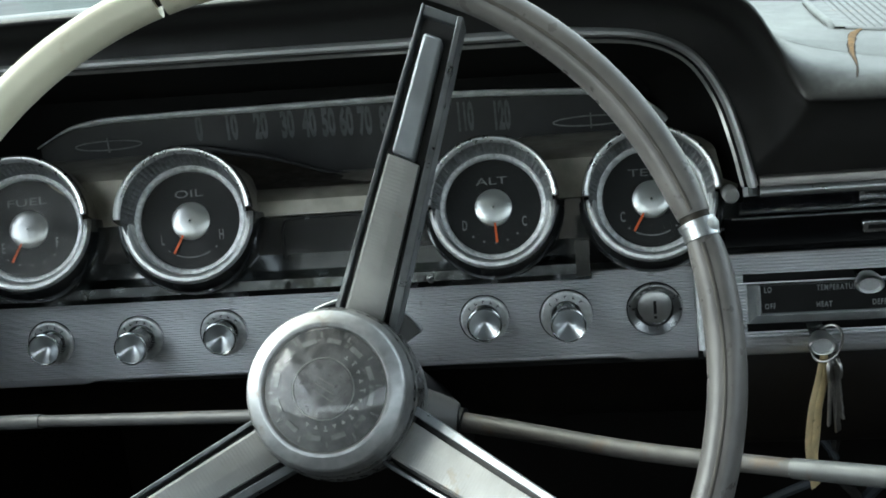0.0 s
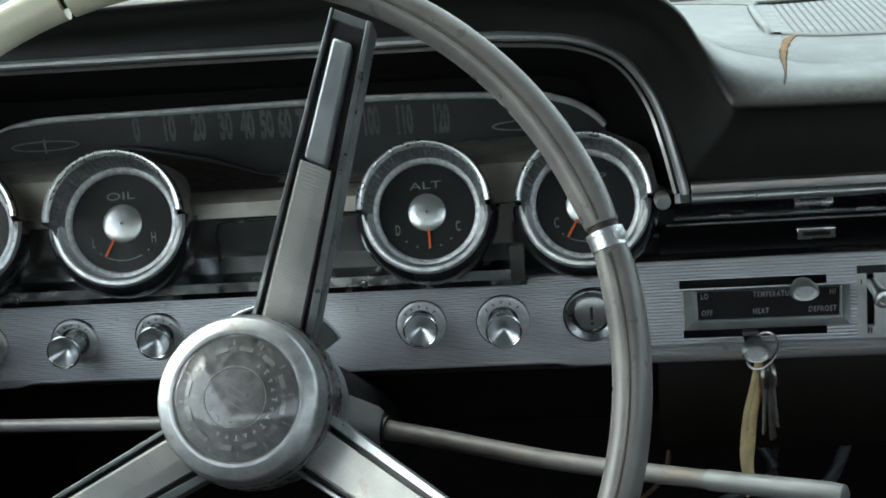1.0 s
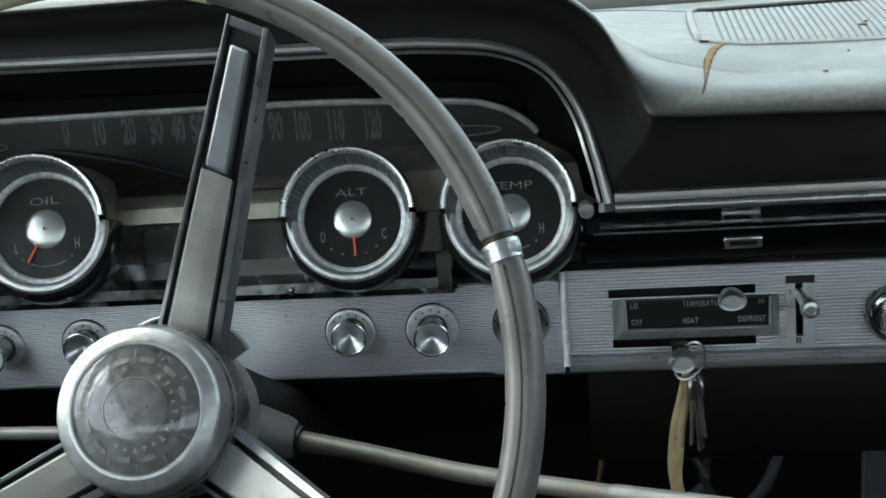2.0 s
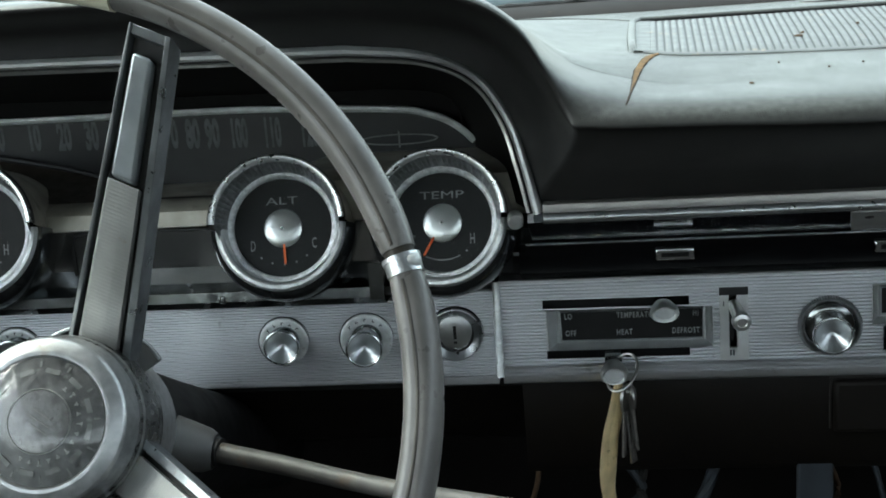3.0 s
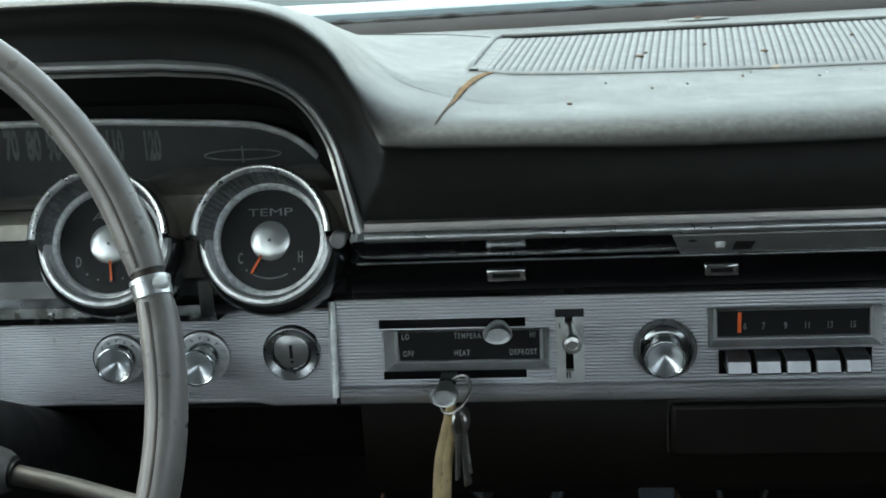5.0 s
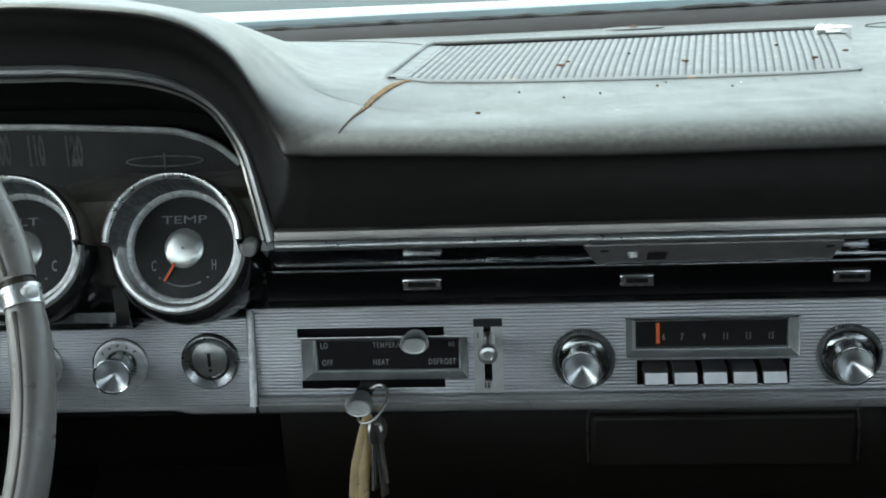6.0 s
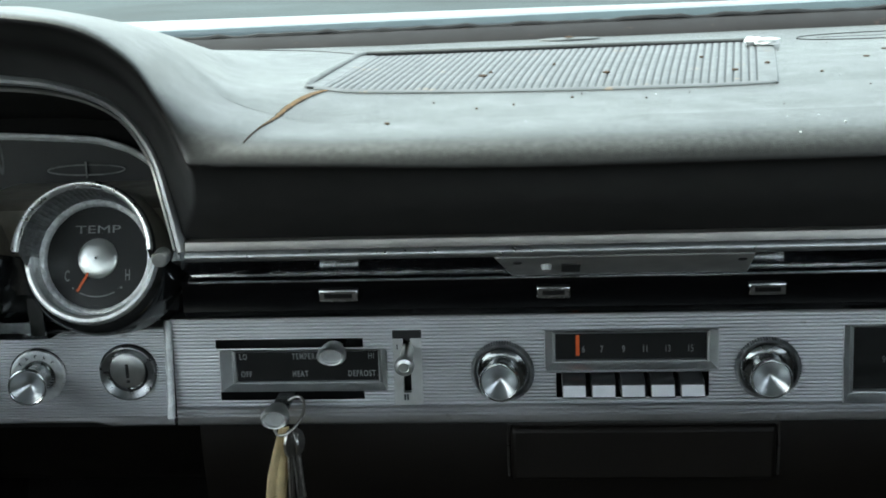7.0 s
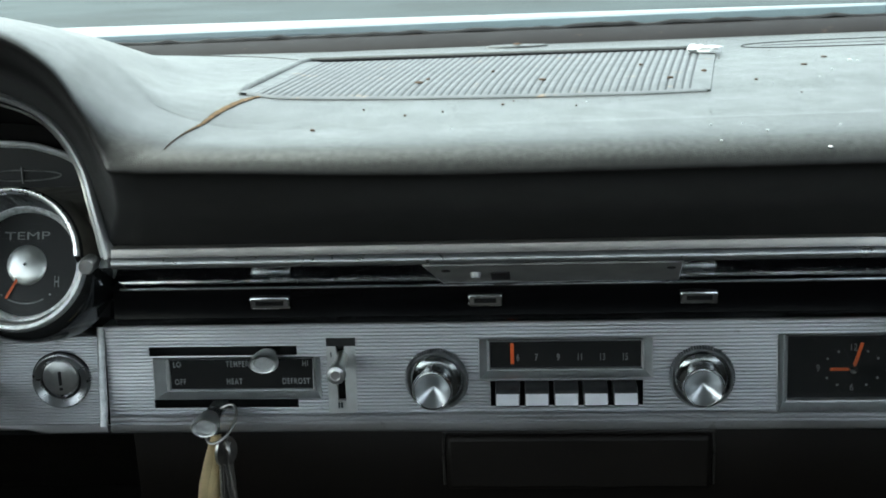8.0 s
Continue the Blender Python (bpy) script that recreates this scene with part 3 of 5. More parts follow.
for i in range(n + 1):
    x = -0.42 + 0.625 * i / n
    lift = 0.932
    if -0.178 < x < 0.0:
        lift = 0.917
    elif x >= 0.0:
        lift = 0.917 + 0.017 * min(1, x / 0.05)
    else:
        lift = 0.917 + 0.024 * min(1, (-0.178 - x) / 0.03)
    col = [bm.verts.new((x, 0.957, lift - 0.0025)), bm.verts.new((x, 0.885, lift + 0.001)), bm.verts.new((x, 0.868, lift)), bm.verts.new((x, 0.863, lift - 0.003)), bm.verts.new((x, 0.861, 0.9035)), bm.verts.new((x, 0.866, 0.9015))]
    if prev:
        for j in range(5):
            bm.faces.new((prev[j], col[j], col[j + 1], prev[j + 1]))
    prev = col
part("fascia", bm, KHAKI, cluster, "tarnished silver painted fascia")
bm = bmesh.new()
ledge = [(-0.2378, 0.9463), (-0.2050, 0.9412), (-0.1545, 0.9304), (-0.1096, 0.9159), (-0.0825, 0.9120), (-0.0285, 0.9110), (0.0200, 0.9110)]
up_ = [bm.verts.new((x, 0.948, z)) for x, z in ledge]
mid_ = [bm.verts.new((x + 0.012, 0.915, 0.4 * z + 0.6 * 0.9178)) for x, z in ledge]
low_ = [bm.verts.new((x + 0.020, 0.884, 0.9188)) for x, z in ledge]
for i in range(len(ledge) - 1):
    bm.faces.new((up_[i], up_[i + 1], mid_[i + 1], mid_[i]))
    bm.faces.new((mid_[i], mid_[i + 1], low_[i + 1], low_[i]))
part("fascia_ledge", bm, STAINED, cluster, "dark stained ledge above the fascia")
part("ledge_gap", tube([(x, 0.946, z + 0.0012) for x, z in ledge[:5]], lambda t: 0.0030 * (1 - 0.75 * t) * min(1, t * 6) + 0.0002, 8), BLACK, cluster, "dark gap over the ledge")
scoop = [(0.866, 0.9012), (0.868, 0.893), (0.873, 0.882), (0.874, 0.870), (0.866, 0.860)]
ledge_profile = [(0.866, 0.860), (0.858, 0.855), (0.857, 0.848), (0.862, 0.842), (0.885, 0.840)]
part("scoop_ledge", extrude_x(ledge_profile, -0.42, 0.10, close=False), CHROME_DARK, cluster, "dark ledge under the scoop")
part("scoop", extrude_x(scoop, 0.1002, 0.19, close=False), BLACK, cluster, "black end of the scoop")
part("scoop", extrude_x(scoop, -0.42, 0.10, close=False), SCOOPMETAL, cluster, "dark polished scoop under the gauges")
for x in (-0.0165, -0.287):
    part("screw", lathe([(0.0, 0.0015), (0.0022, 0.001), (0.003, 0.0)], facing(x, 0.8575, 0.8495), steps=14), CHROME, cluster, "small screw head")
seam_line = [(-0.1291, 0.8725, 0.866), (-0.1280, 0.8705, 0.884), (-0.1248, 0.8668, 0.894), (-0.1182, 0.8652, 0.8995), (-0.0885, 0.8650, 0.9004), (-0.0397, 0.8650, 0.9002), (-0.0151, 0.8652, 0.8992), (-0.0066, 0.8668, 0.893), (0.0017, 0.8718, 0.881), (0.0112, 0.8730, 0.868)]
part("seam", tube(smooth_path(seam_line, 6), 0.0009, 8), BLACK, cluster, "dark rounded seam of the panel between the gauges")
# Thin box stands in for a pale upright reflection on the scoop.
part("reflection_strip", boxed((0.090, 0.857, 0.846), (0.1, 0.86, 0.872)), CHROME_DARK, cluster, "small strip drawn as a reflection between two gauges")


def gauge(name, text, x, y, z, size, yaw, marks, angle, lens):
    """A round gauge in its hooded cup; the cup looks up and a little to the middle of the car."""
    m = facing(x, y, z, 21, yaw) @ Matrix.Scale(size, 4)
    g = part("gauge", lathe([(0.0358, -0.001), (0.0358, -0.004), (0.046, -0.006), (0.046, -0.030), (0.0, -0.030)], m, steps=48), BLACK, cluster, name)
    part("dial", lathe([(0.0, 0.0), (0.0358, 0.0)], m, steps=48), DIAL, g, "black dial with grey print")
    rng = random.Random(len(text) * 7 + int(1000 * abs(x)))
    bm, prev = bmesh.new(), None
    for i in range(121):
        a = 2 * math.pi * i / 120
        w = 0.0 if i in (0, 120) else rng.uniform(-0.00035, 0.00035)
        col = [bm.verts.new(m @ Vector((r * math.cos(a), r * math.sin(a), h))) for r, h in ((0.0350, 0.0004), (0.0354, 0.0030), (0.0364 + w * 0.4, 0.0042), (0.0382 + w, 0.0052), (0.0392 + w, 0.0046))]
        if prev:
            for j in range(4):
                bm.faces.new((prev[j], col[j], col[j + 1], prev[j + 1]))
        prev = col
    part("dial_ring", bm, RINGMETAL, g, "rough silvered ring round the dial")
    # knurled inner wall, deep above and shallow below
    bm, prev = bmesh.new(), None
    for i in range(217):
        a = 2 * math.pi * i / 216
        up = 0.5 + 0.5 * math.tanh(math.sin(a) * 9 + 0.6)
        depth = 0.009 + 0.016 * up
        jag = 0.0005 * up * (1 if i % 3 else -1)
        col = []
        for j in range(6):
            f = j / 5
            r = 0.0388 + (0.0046 + 0.0002 * up) * f ** 0.8 + (jag if 0 < j < 5 else 0)
            col.append(bm.verts.new(m @ Vector((r * math.cos(a), r * math.sin(a), 0.0044 + depth * f))))
        if prev:
            for j in range(5):
                bm.faces.new((prev[j], col[j], col[j + 1], prev[j + 1]))
        prev = col
    part("knurled_wall", bm, WALLMETAL, g, "dark knurled inner wall of the cup")
    part("hood_rim", lathe([(0.0429, 0.0282), (0.0436, 0.0302), (0.0448, 0.0312), (0.0464, 0.0315), (0.0476, 0.0303), (0.0480, 0.0275), (0.0445, 0.026)], m, 2, 178, 56, close=True), RIMCHROME, g, "rolled chrome edge of the hood")
    part("hood_groove", lathe([(0.0477, 0.0292), (0.0483, 0.0280), (0.0483, 0.0245), (0.0474, 0.0245)], m, 1, 179, 56, close=True), BLACK, g, "dark line behind the chrome edge")
    part("hood_shell", lathe([(0.0479, 0.0265), (0.0483, 0.020), (0.0492, -0.010), (0.053, -0.05)], m, 0, 180, 40), KHAKI, g, "painted shell over the gauge")
    part("lower_bezel", lathe([(0.0386, 0.0046), (0.0394, 0.0095), (0.0406, 0.0128), (0.0425, 0.0148), (0.0446, 0.0146), (0.0462, 0.0120), (0.0466, 0.006), (0.0466, 0.002), (0.0386, 0.002)], m, 180, 360, 56, close=True), AGED, g, "wide chrome lower bezel")
    part("bezel_crease", lathe([(0.0398, 0.0122), (0.0403, 0.0133), (0.0409, 0.0139), (0.0403, 0.0124)], m, 180, 360, 56, close=True), SPUN, g, "bright crease along the bezel")
    part("lower_shell", lathe([(0.0464, 0.0115), (0.0492, 0.0090), (0.0520, 0.0010), (0.0525, -0.010), (0.050, -0.04)], m, 180, 360, 48), CUPMETAL, g, "dark polished lower cup")
    cap_ = part("centre_cap", lathe([(0.0, 0.0036), (0.0011, 0.0038), (0.0015, 0.0030), (0.0065, 0.0027), (0.0112, 0.0020), (0.0134, 0.0009), (0.0138, 0.0)], Matrix(), steps=40), CAPMETAL, g, "domed satin centre cap")
    cap_.matrix_basis = m @ Matrix.Translation((0, -0.0005, 0))
    part("cap_pin", lathe([(0.0, 0.0049), (0.0008, 0.0046), (0.0010, 0.0036)], m @ Matrix.Translation((0, -0.0005, 0)), steps=12), CHROME_DARK, g, "small pin in the cap")
    a = radians(angle)
    bm = boxed((0.011, -0.0008, 0.0012), (0.0265, 0.0008, 0.0018), m @ Matrix.Rotation(a, 4, "Z"))
    part("needle", bm, NEEDLE, g, "orange pointer")
    lettering(text, 0.0078, m @ Matrix.Translation((0, 0.0190, 0.0004)), DIALPRINT, g, "gauge_name", 1.7)
    for ch, px in marks:
        lettering(ch, 0.0105, m @ Matrix.Translation((px, -0.0125, 0.0004)), DIALPRINT, g, "gauge_letter", 0.5, bold=0.00014)
    bm = bmesh.new()
    arc = text in ("OIL", "TEMP")
    for k in range(24 if arc else 5):
        if arc and k in (1, 2, 3, 20, 21, 22):
            continue
        t = radians(270 + ((k - 11.5) * 3.4 if arc else (k - 2) * 19))
        c = m @ Vector((0.0265 * math.cos(t), 0.0265 * math.sin(t), 0.0004))
        w = 0.0006 if not arc or k in (0, 23) else 0.0004
        wide = w * (1.8 if arc and 2 < k < 22 else 1)
        box(bm, c - Vector((wide, 0.0002, w)), c + Vector((wide, 0.0002, w)))
    part("dial_dots", bm, DIALPRINT, g, "small grey marks")
    gl = part("lens", lathe([(0.0, 0.0062), (0.018, 0.0058), (0.0358, 0.0042)], m, steps=40), lens, g, "clear gauge lens")
    gl.visible_shadow = False
    return g


gauge("fuel gauge in a chrome cup", "FUEL", -0.3165, 0.848, 0.9085, 1.05, 14, (("E", -0.019), ("F", 0.019)), 240, HAZY_LENS)
gauge("oil gauge in a chrome cup", "OIL", -0.1885, 0.848, 0.9072, 1.03, 11, (("L", -0.021), ("H", 0.021)), 240, DIRTY_LENS)
gauge("alt gauge in a chrome cup", "ALT", 0.0357, 0.848, 0.9030, 0.96, 5, (("D", -0.022), ("C", 0.022)), 272, LENS)
gauge("temp gauge in a chrome cup", "TEMP", 0.1457, 0.848, 0.9020, 0.96, 0, (("C", -0.021), ("H", 0.021)), 240, LENS)

# ---- bright strip, mirror overhang and badge face of the centre ----
strip = thing("fascia_strip", "chrome strip along the crash pad above a black enamel face", "trim")
part("moulding", extrude_x([(0.822, 0.9204), (0.8120, 0.9202), (0.8112, 0.9197), (0.8110, 0.9190), (0.8116, 0.9188), (0.8116, 0.9186), (0.8098, 0.9146), (0.8114, 0.9142), (0.822, 0.9135)], 0.2155, X1), STRIPMETAL, strip, "dull upper band of the moulding")
part("lower_moulding", tube([(0.2155, 0.8115, 0.9108), (X1, 0.8115, 0.9108)], 0.0033, 14), CHROME_PITTED, strip, "bright rounded lower bead")
part("overhang", extrude_x([(0.8145, 0.9075), (0.862, 0.8820), (0.866, 0.889), (0.822, 0.912)], 0.205, X1), CHROME_BRIGHT, strip, "polished chrome overhang", False)
part("bead", tube([(0.200, 0.8610, 0.8800), (X1, 0.8610, 0.8800)], 0.0009, 8), CHROME_BRIGHT, strip, "thin chrome bead")
part("badge_face", extrude_x([(0.862, 0.8805), (0.8625, 0.868), (0.8610, 0.860), (0.866, 0.854), (0.890, 0.8475), (0.893, 0.875), (0.893, 0.884)], 0.195, X1), SATIN_BLACK, strip, "satin black enamel face")
PLATE = Matrix.Translation((0.0, 0.8595, 0.8825)) @ Matrix.Rotation(radians(62), 4, "X")
bm = bmesh.new()
corners = [(0.4141, 0.0012), (0.5632, 0.0012), (0.5606, 0.0505), (0.4050, 0.0505)]
front = [bm.verts.new(PLATE @ Vector((x, -0.0010, z))) for x, z in corners]
rear = [bm.verts.new(PLATE @ Vector((x, 0.0004, z))) for x, z in corners]
bm.faces.new(front)
for k in range(4):
    bm.faces.new((front[k], front[(k + 1) % 4], rear[(k + 1) % 4], rear[k]))
part("lamp_plate", bm, PLATEGREY, strip, "grey plate let into the overhang", True, 0.0006)
for x in (0.4185, 0.5550):
    part("plate_hole", lathe([(0.0, 0.0016), (0.0026, 0.0014), (0.0030, 0.0008)], PLATE @ Matrix.Translation((x, 0, 0.0375)) @ Matrix.Rotation(radians(90), 4, "X"), steps=16), BLACK, strip, "dark round hole in the plate")
part("plate_notch", boxed((0.4457, -0.0018, 0.0130), (0.4573, -0.0006, 0.0330), PLATE), BLACK, strip, "dark notch in the plate", False)
part("plate_bulb", lathe([(0.0, 0.0050), (0.0028, 0.0042), (0.0036, 0.0008)], PLATE @ Matrix.Translation((0.4362, 0, 0.0300)) @ Matrix.Rotation(radians(90), 4, "X"), steps=18), FROST, strip, "small pale bulb in the plate")
for xa, xb in ((0.2868, 0.3132), (0.4295, 0.4517), (0.5646, 0.5887), (0.703, 0.728), (0.842, 0.867)):
    b = thing("badge", "plain chrome badge bar on black enamel face", "badge", (0, 0, 0), "badges along the fascia")
    part("bar", boxed((xa, 0.8588, 0.8660), (xb, 0.863, 0.8742)), CHROME_BRIGHT, b, "", True, 0.0012)
    part("inset", boxed((xa + 0.004, 0.8584, 0.8685), (xb - 0.004, 0.8592, 0.8716)), MIRROR_BLACK, b, "dark inset line", False)

# ---- ribbed control panels ----
def panel_y(z):
    return 0.8815 + (z - 0.79) * 0.09


def ribbed(bm, x0, x1, z0, z1, back, holes=(), pitch=0.0024, xs=()):
    """Sheet of fine horizontal ribs with openings left free."""
    count = int((z1 - z0) / pitch)
    prof = []
    for i in range(count):
        za = z1 - (z1 - z0) * i / count
        zb = z1 - (z1 - z0) * (i + 1) / count
        prof += [(za, -0.0007), (za - 0.30 * (za - zb), -0.0008), (za - 0.55 * (za - zb), 0.0004), (za - 0.80 * (za - zb), 0.0008)]
    prof.append((z1 - (z1 - z0), -0.0004))
    cuts = sorted({x0, x1, *xs, *[h[0] for h in holes], *[h[1] for h in holes]})
    grid = [[bm.verts.new((x, panel_y(z) + back + d, z)) for z, d in prof] for x in cuts]
    for i in range(len(cuts) - 1):
        xm = (cuts[i] + cuts[i + 1]) / 2
        for j in range(len(prof) - 1):
            zm = (prof[j][0] + prof[j + 1][0]) / 2
            if any(h[0] < xm < h[1] and h[2] < zm < h[3] for h in holes):
                continue
            bm.faces.new((grid[i][j], grid[i + 1][j], grid[i + 1][j + 1], grid[i][j + 1]))
    return bm


LEFT_BACK = 0.005


def sag(x):
    """The driver's panel hangs a little lower towards the door."""
    return -0.0016 * (0.17 - x) / 0.52


driver_panel = thing("driver_panel", "ribbed aluminium switch panel under the gauges", "control panel")
bm = ribbed(bmesh.new(), -0.45, 0.1735, 0.7760, 0.840, LEFT_BACK, pitch=0.0019)
for v in bm.verts:
    v.co.z += sag(v.co.x) * (1 + (0.840 - v.co.z) * 9)
part("ribbed_sheet", bm, BRUSHED, driver_panel, "finely ribbed aluminium sheet", False)
low = [(0.8858, 0.7761), (0.8850, 0.7757), (0.8846, 0.7745), (0.8846, 0.7730), (0.8854, 0.7720), (0.90, 0.7720)]
bm = bmesh.new()
prev = None
for x, drop in ((-0.45, 1), (-0.3165, 1), (-0.3125, 0.8), (-0.3065, 0.2), (-0.3025, 0), (0.114, 0), (0.118, 0.2), (0.125, 0.8), (0.129, 1), (0.1735, 1)):
    col = [bm.verts.new((x, y, z + sag(x) * 1.57 - 0.0026 * drop * (k > 1))) for k, (y, z) in enumerate(low)]
    if prev:
        for j in range(len(low) - 1):
            bm.faces.new((prev[j], col[j], col[j + 1], prev[j + 1]))
    prev = col
part("lower_lip", bm, BRUSHED, driver_panel, "plain lower lip with stepped ends")
bm = extrude_x([(0.885, 0.8402), (0.883, 0.8412), (0.884, 0.8425), (0.90, 0.8425)], -0.45, 0.1735, close=False)
for v in bm.verts:
    v.co.z += sag(v.co.x)
part("upper_lip", bm, BRUSHED, driver_panel, "plain upper lip")


def knob_esc(x, z, back, r, mat, parent, marks=5, yaw=6.0):
    m = facing(x, panel_y(z) + back - 0.0010, z, 0, yaw)
    dish = [(0.0, 0.0008), (0.0124, 0.0008), (0.0128, 0.0012), (r - 0.0012, 0.0042), (r - 0.0004, 0.0040), (r, 0.0)] if mat is CHROME_BRIGHT else [(0.0, 0.0002), (0.0116, 0.0002), (0.0122, 0.0018), (r - 0.0030, 0.0022), (r - 0.0012, 0.0022), (r - 0.0004, 0.0016), (r, 0.0)]
    e = part("escutcheon", lathe(dish, m, steps=40), LOCKRING if mat is CHROME_BRIGHT else AGED, parent, "round dull aluminium escutcheon")
    # Black ring stands in for the shadow under the rim.
    part("shadow_ring", lathe([(r - 0.0003, 0.0), (r + 0.0007, 0.0006), (r + 0.0009, 0.0)], m, steps=36), BLACK, e, "black ring drawn as shadow under the escutcheon")
    if mat is not CHROME_BRIGHT:
        part("collar", lathe([(0.0, 0.0008), (0.0108, 0.0008), (0.0114, 0.0002)], m, steps=32), CHROME_DARK, e, "dark collar round the stem")
    bm = bmesh.new()
    for k in range(marks):
        a = radians(138 - 96 * k / (marks - 1))
        c = m @ Matrix.Rotation(a - math.pi / 2, 4, "Z") @ Matrix.Translation((0, r * 0.77, 0.0030 if mat is CHROME_BRIGHT else 0.0021))
        box(bm, (-0.0009, -0.0011, 0), (-0.0003, 0.0011, 0.0002), c)
        box(bm, (-0.0003, 0.0005 - 0.0012 * (k % 2), 0), (0.0009, 0.0011 - 0.0012 * (k % 2), 0.0002), c)
    part("faded_print", bm, GREYPRINT if mat is CHROME_BRIGHT else BRACKET, e, "faded dark print round the rim", False)
    return m, e


def pull_knob(x, z, length, parent, r=0.0185, cap=0.0130, yaw=6.0, back=LEFT_BACK, elev=3.0):
    """A flared pull knob with a dished spun face."""
    m, e = knob_esc(x, z, back, r, CHROME_PITTED, parent, yaw=yaw)
    m = facing(x, panel_y(z) + back, z, elev, yaw)
    part("stem", lathe([(0.0092, 0.001), (0.0092, 0.006), (0.0080, 0.008), (0.0078, length - 0.010), (0.0088, length - 0.006), (cap - 0.0004, length - 0.0012), (cap, length)], m, steps=30), STEMMETAL, e, "chrome knob stem")
    f = part("knob_face", lathe([(cap, -0.0001), (cap - 0.0006, 0.0006), (cap - 0.0018, 0.0005), (cap - 0.0030, -0.0008), (cap * 0.5, -0.0052), (0.0006, -0.0092), (0.0, -0.0092)], Matrix(), steps=48), SPUN, e, "dished spun metal face")
    f.matrix_basis = m @ Matrix.Translation((0, 0, length))
    part("knob_lip", lathe([(cap - 0.0002, length - 0.0016), (cap + 0.0003, length - 0.0004), (cap, length + 0.0006), (cap - 0.0008, length + 0.0009), (cap - 0.0016, length + 0.0002)], m, steps=36), CHROME, e, "rounded chrome lip")


pull_knob(-0.3376, 0.8033, 0.019, driver_panel)
pull_knob(-0.2612, 0.8040, 0.029, driver_panel)
pull_knob(-0.1912, 0.8055, 0.018, driver_panel)
pull_knob(0.0163, 0.8066, 0.017, driver_panel)
pull_knob(0.0782, 0.8066, 0.028, driver_panel, 0.0195)
m, e = knob_esc(0.1436, 0.8085, LEFT_BACK, 0.0200, CHROME_BRIGHT, driver_panel, 11, 4)
part("barrel_gap", lathe([(0.0118, 0.0016), (0.0136, 0.0020), (0.0137, 0.0008)], m, steps=32), BLACK, e, "dark gap round the barrel")
m = m @ Matrix.Translation((0, 0.0026, 0))
part("lock_barrel", lathe([(0.0, 0.0042), (0.0112, 0.0042), (0.0122, 0.0036), (0.0126, 0.0010)], m, steps=32), SATIN, e, "round lock barrel")
bm = boxed((-0.0011, -0.0052, 0.0040), (0.0011, 0.0048, 0.0046), m)
box(bm, (-0.001, -0.0088, 0.0040), (0.0012, -0.0070, 0.0046), m)
part("keyhole", bm, BLACK, e, "dark keyhole", False)

# centre panel with openings for heater, radio and clock
centre_panel = thing("centre_panel", "ribbed aluminium centre panel with heater, radio and clock openings", "control panel")
HEAT = (0.2205, 0.3197, 0.8005, 0.8218)
SLOT_T = (0.2078, 0.3104, 0.8260, 0.8318)
SLOT_B = (0.2095, 0.3101, 0.7892, 0.7948)
FAN = (0.3310, 0.3507, 0.7850, 0.8375)
DIALW = (0.4415, 0.5430, 0.8130, 0.8318)
PUSH = (0.4416, 0.5436, 0.7895, 0.8062)
CLOCK = (0.6395, 0.7420, 0.7900, 0.8335)
SPLAY = {HEAT: (0.0105, 0.0070, 0.0028, 0.0052), DIALW: (0.0074, 0.0074, 0.0036, 0.0052), CLOCK: (0.0080, 0.0080, 0.0030, 0.0070)}


def outer(hole):
    """The opening in the panel round a splayed frame: sides, top and bottom wider than the window."""
    left, right, top, bottom = SPLAY[hole]
    return (hole[0] - left, hole[1] + right, hole[2] - bottom, hole[3] + top)


holes = [outer(HEAT), SLOT_T, SLOT_B, FAN, outer(DIALW), PUSH, outer(CLOCK)]
part("ribbed_sheet", ribbed(bmesh.new(), 0.1775, X1, 0.7845, 0.8455, 0.0, holes), BRUSHED, centre_panel, "finely ribbed aluminium sheet", False)
part("lower_lip", extrude_x([(0.8812, 0.7846), (0.8798, 0.7838), (0.8799, 0.7826), (0.8809, 0.7820), (0.8797, 0.7806), (0.8797, 0.7794), (0.8806, 0.7788), (0.8795, 0.7776), (0.8795, 0.7735), (0.8803, 0.7718), (0.8812, 0.7712), (0.90, 0.7712)], 0.1775, X1, close=False), BRUSHED, centre_panel, "plain lower lip")
part("upper_lip", extrude_x([(0.8862, 0.8455), (0.8840, 0.8463), (0.8840, 0.8478), (0.90, 0.8478)], 0.1775, X1, close=False), BRUSHED, centre_panel, "plain upper lip")
part("end_rib", tube([(0.1755, 0.8850, 0.8470), (0.1757, 0.8790, 0.8150), (0.1762, 0.8740, 0.7920), (0.1765, 0.8700, 0.7805)], 0.0028, 10), AGED, centre_panel, "upright bright end rib")
part("backing", boxed((-0.45, 0.905, 0.76), (X1, 0.915, 0.86)), BLACK, centre_panel, "black backing behind the openings", False)


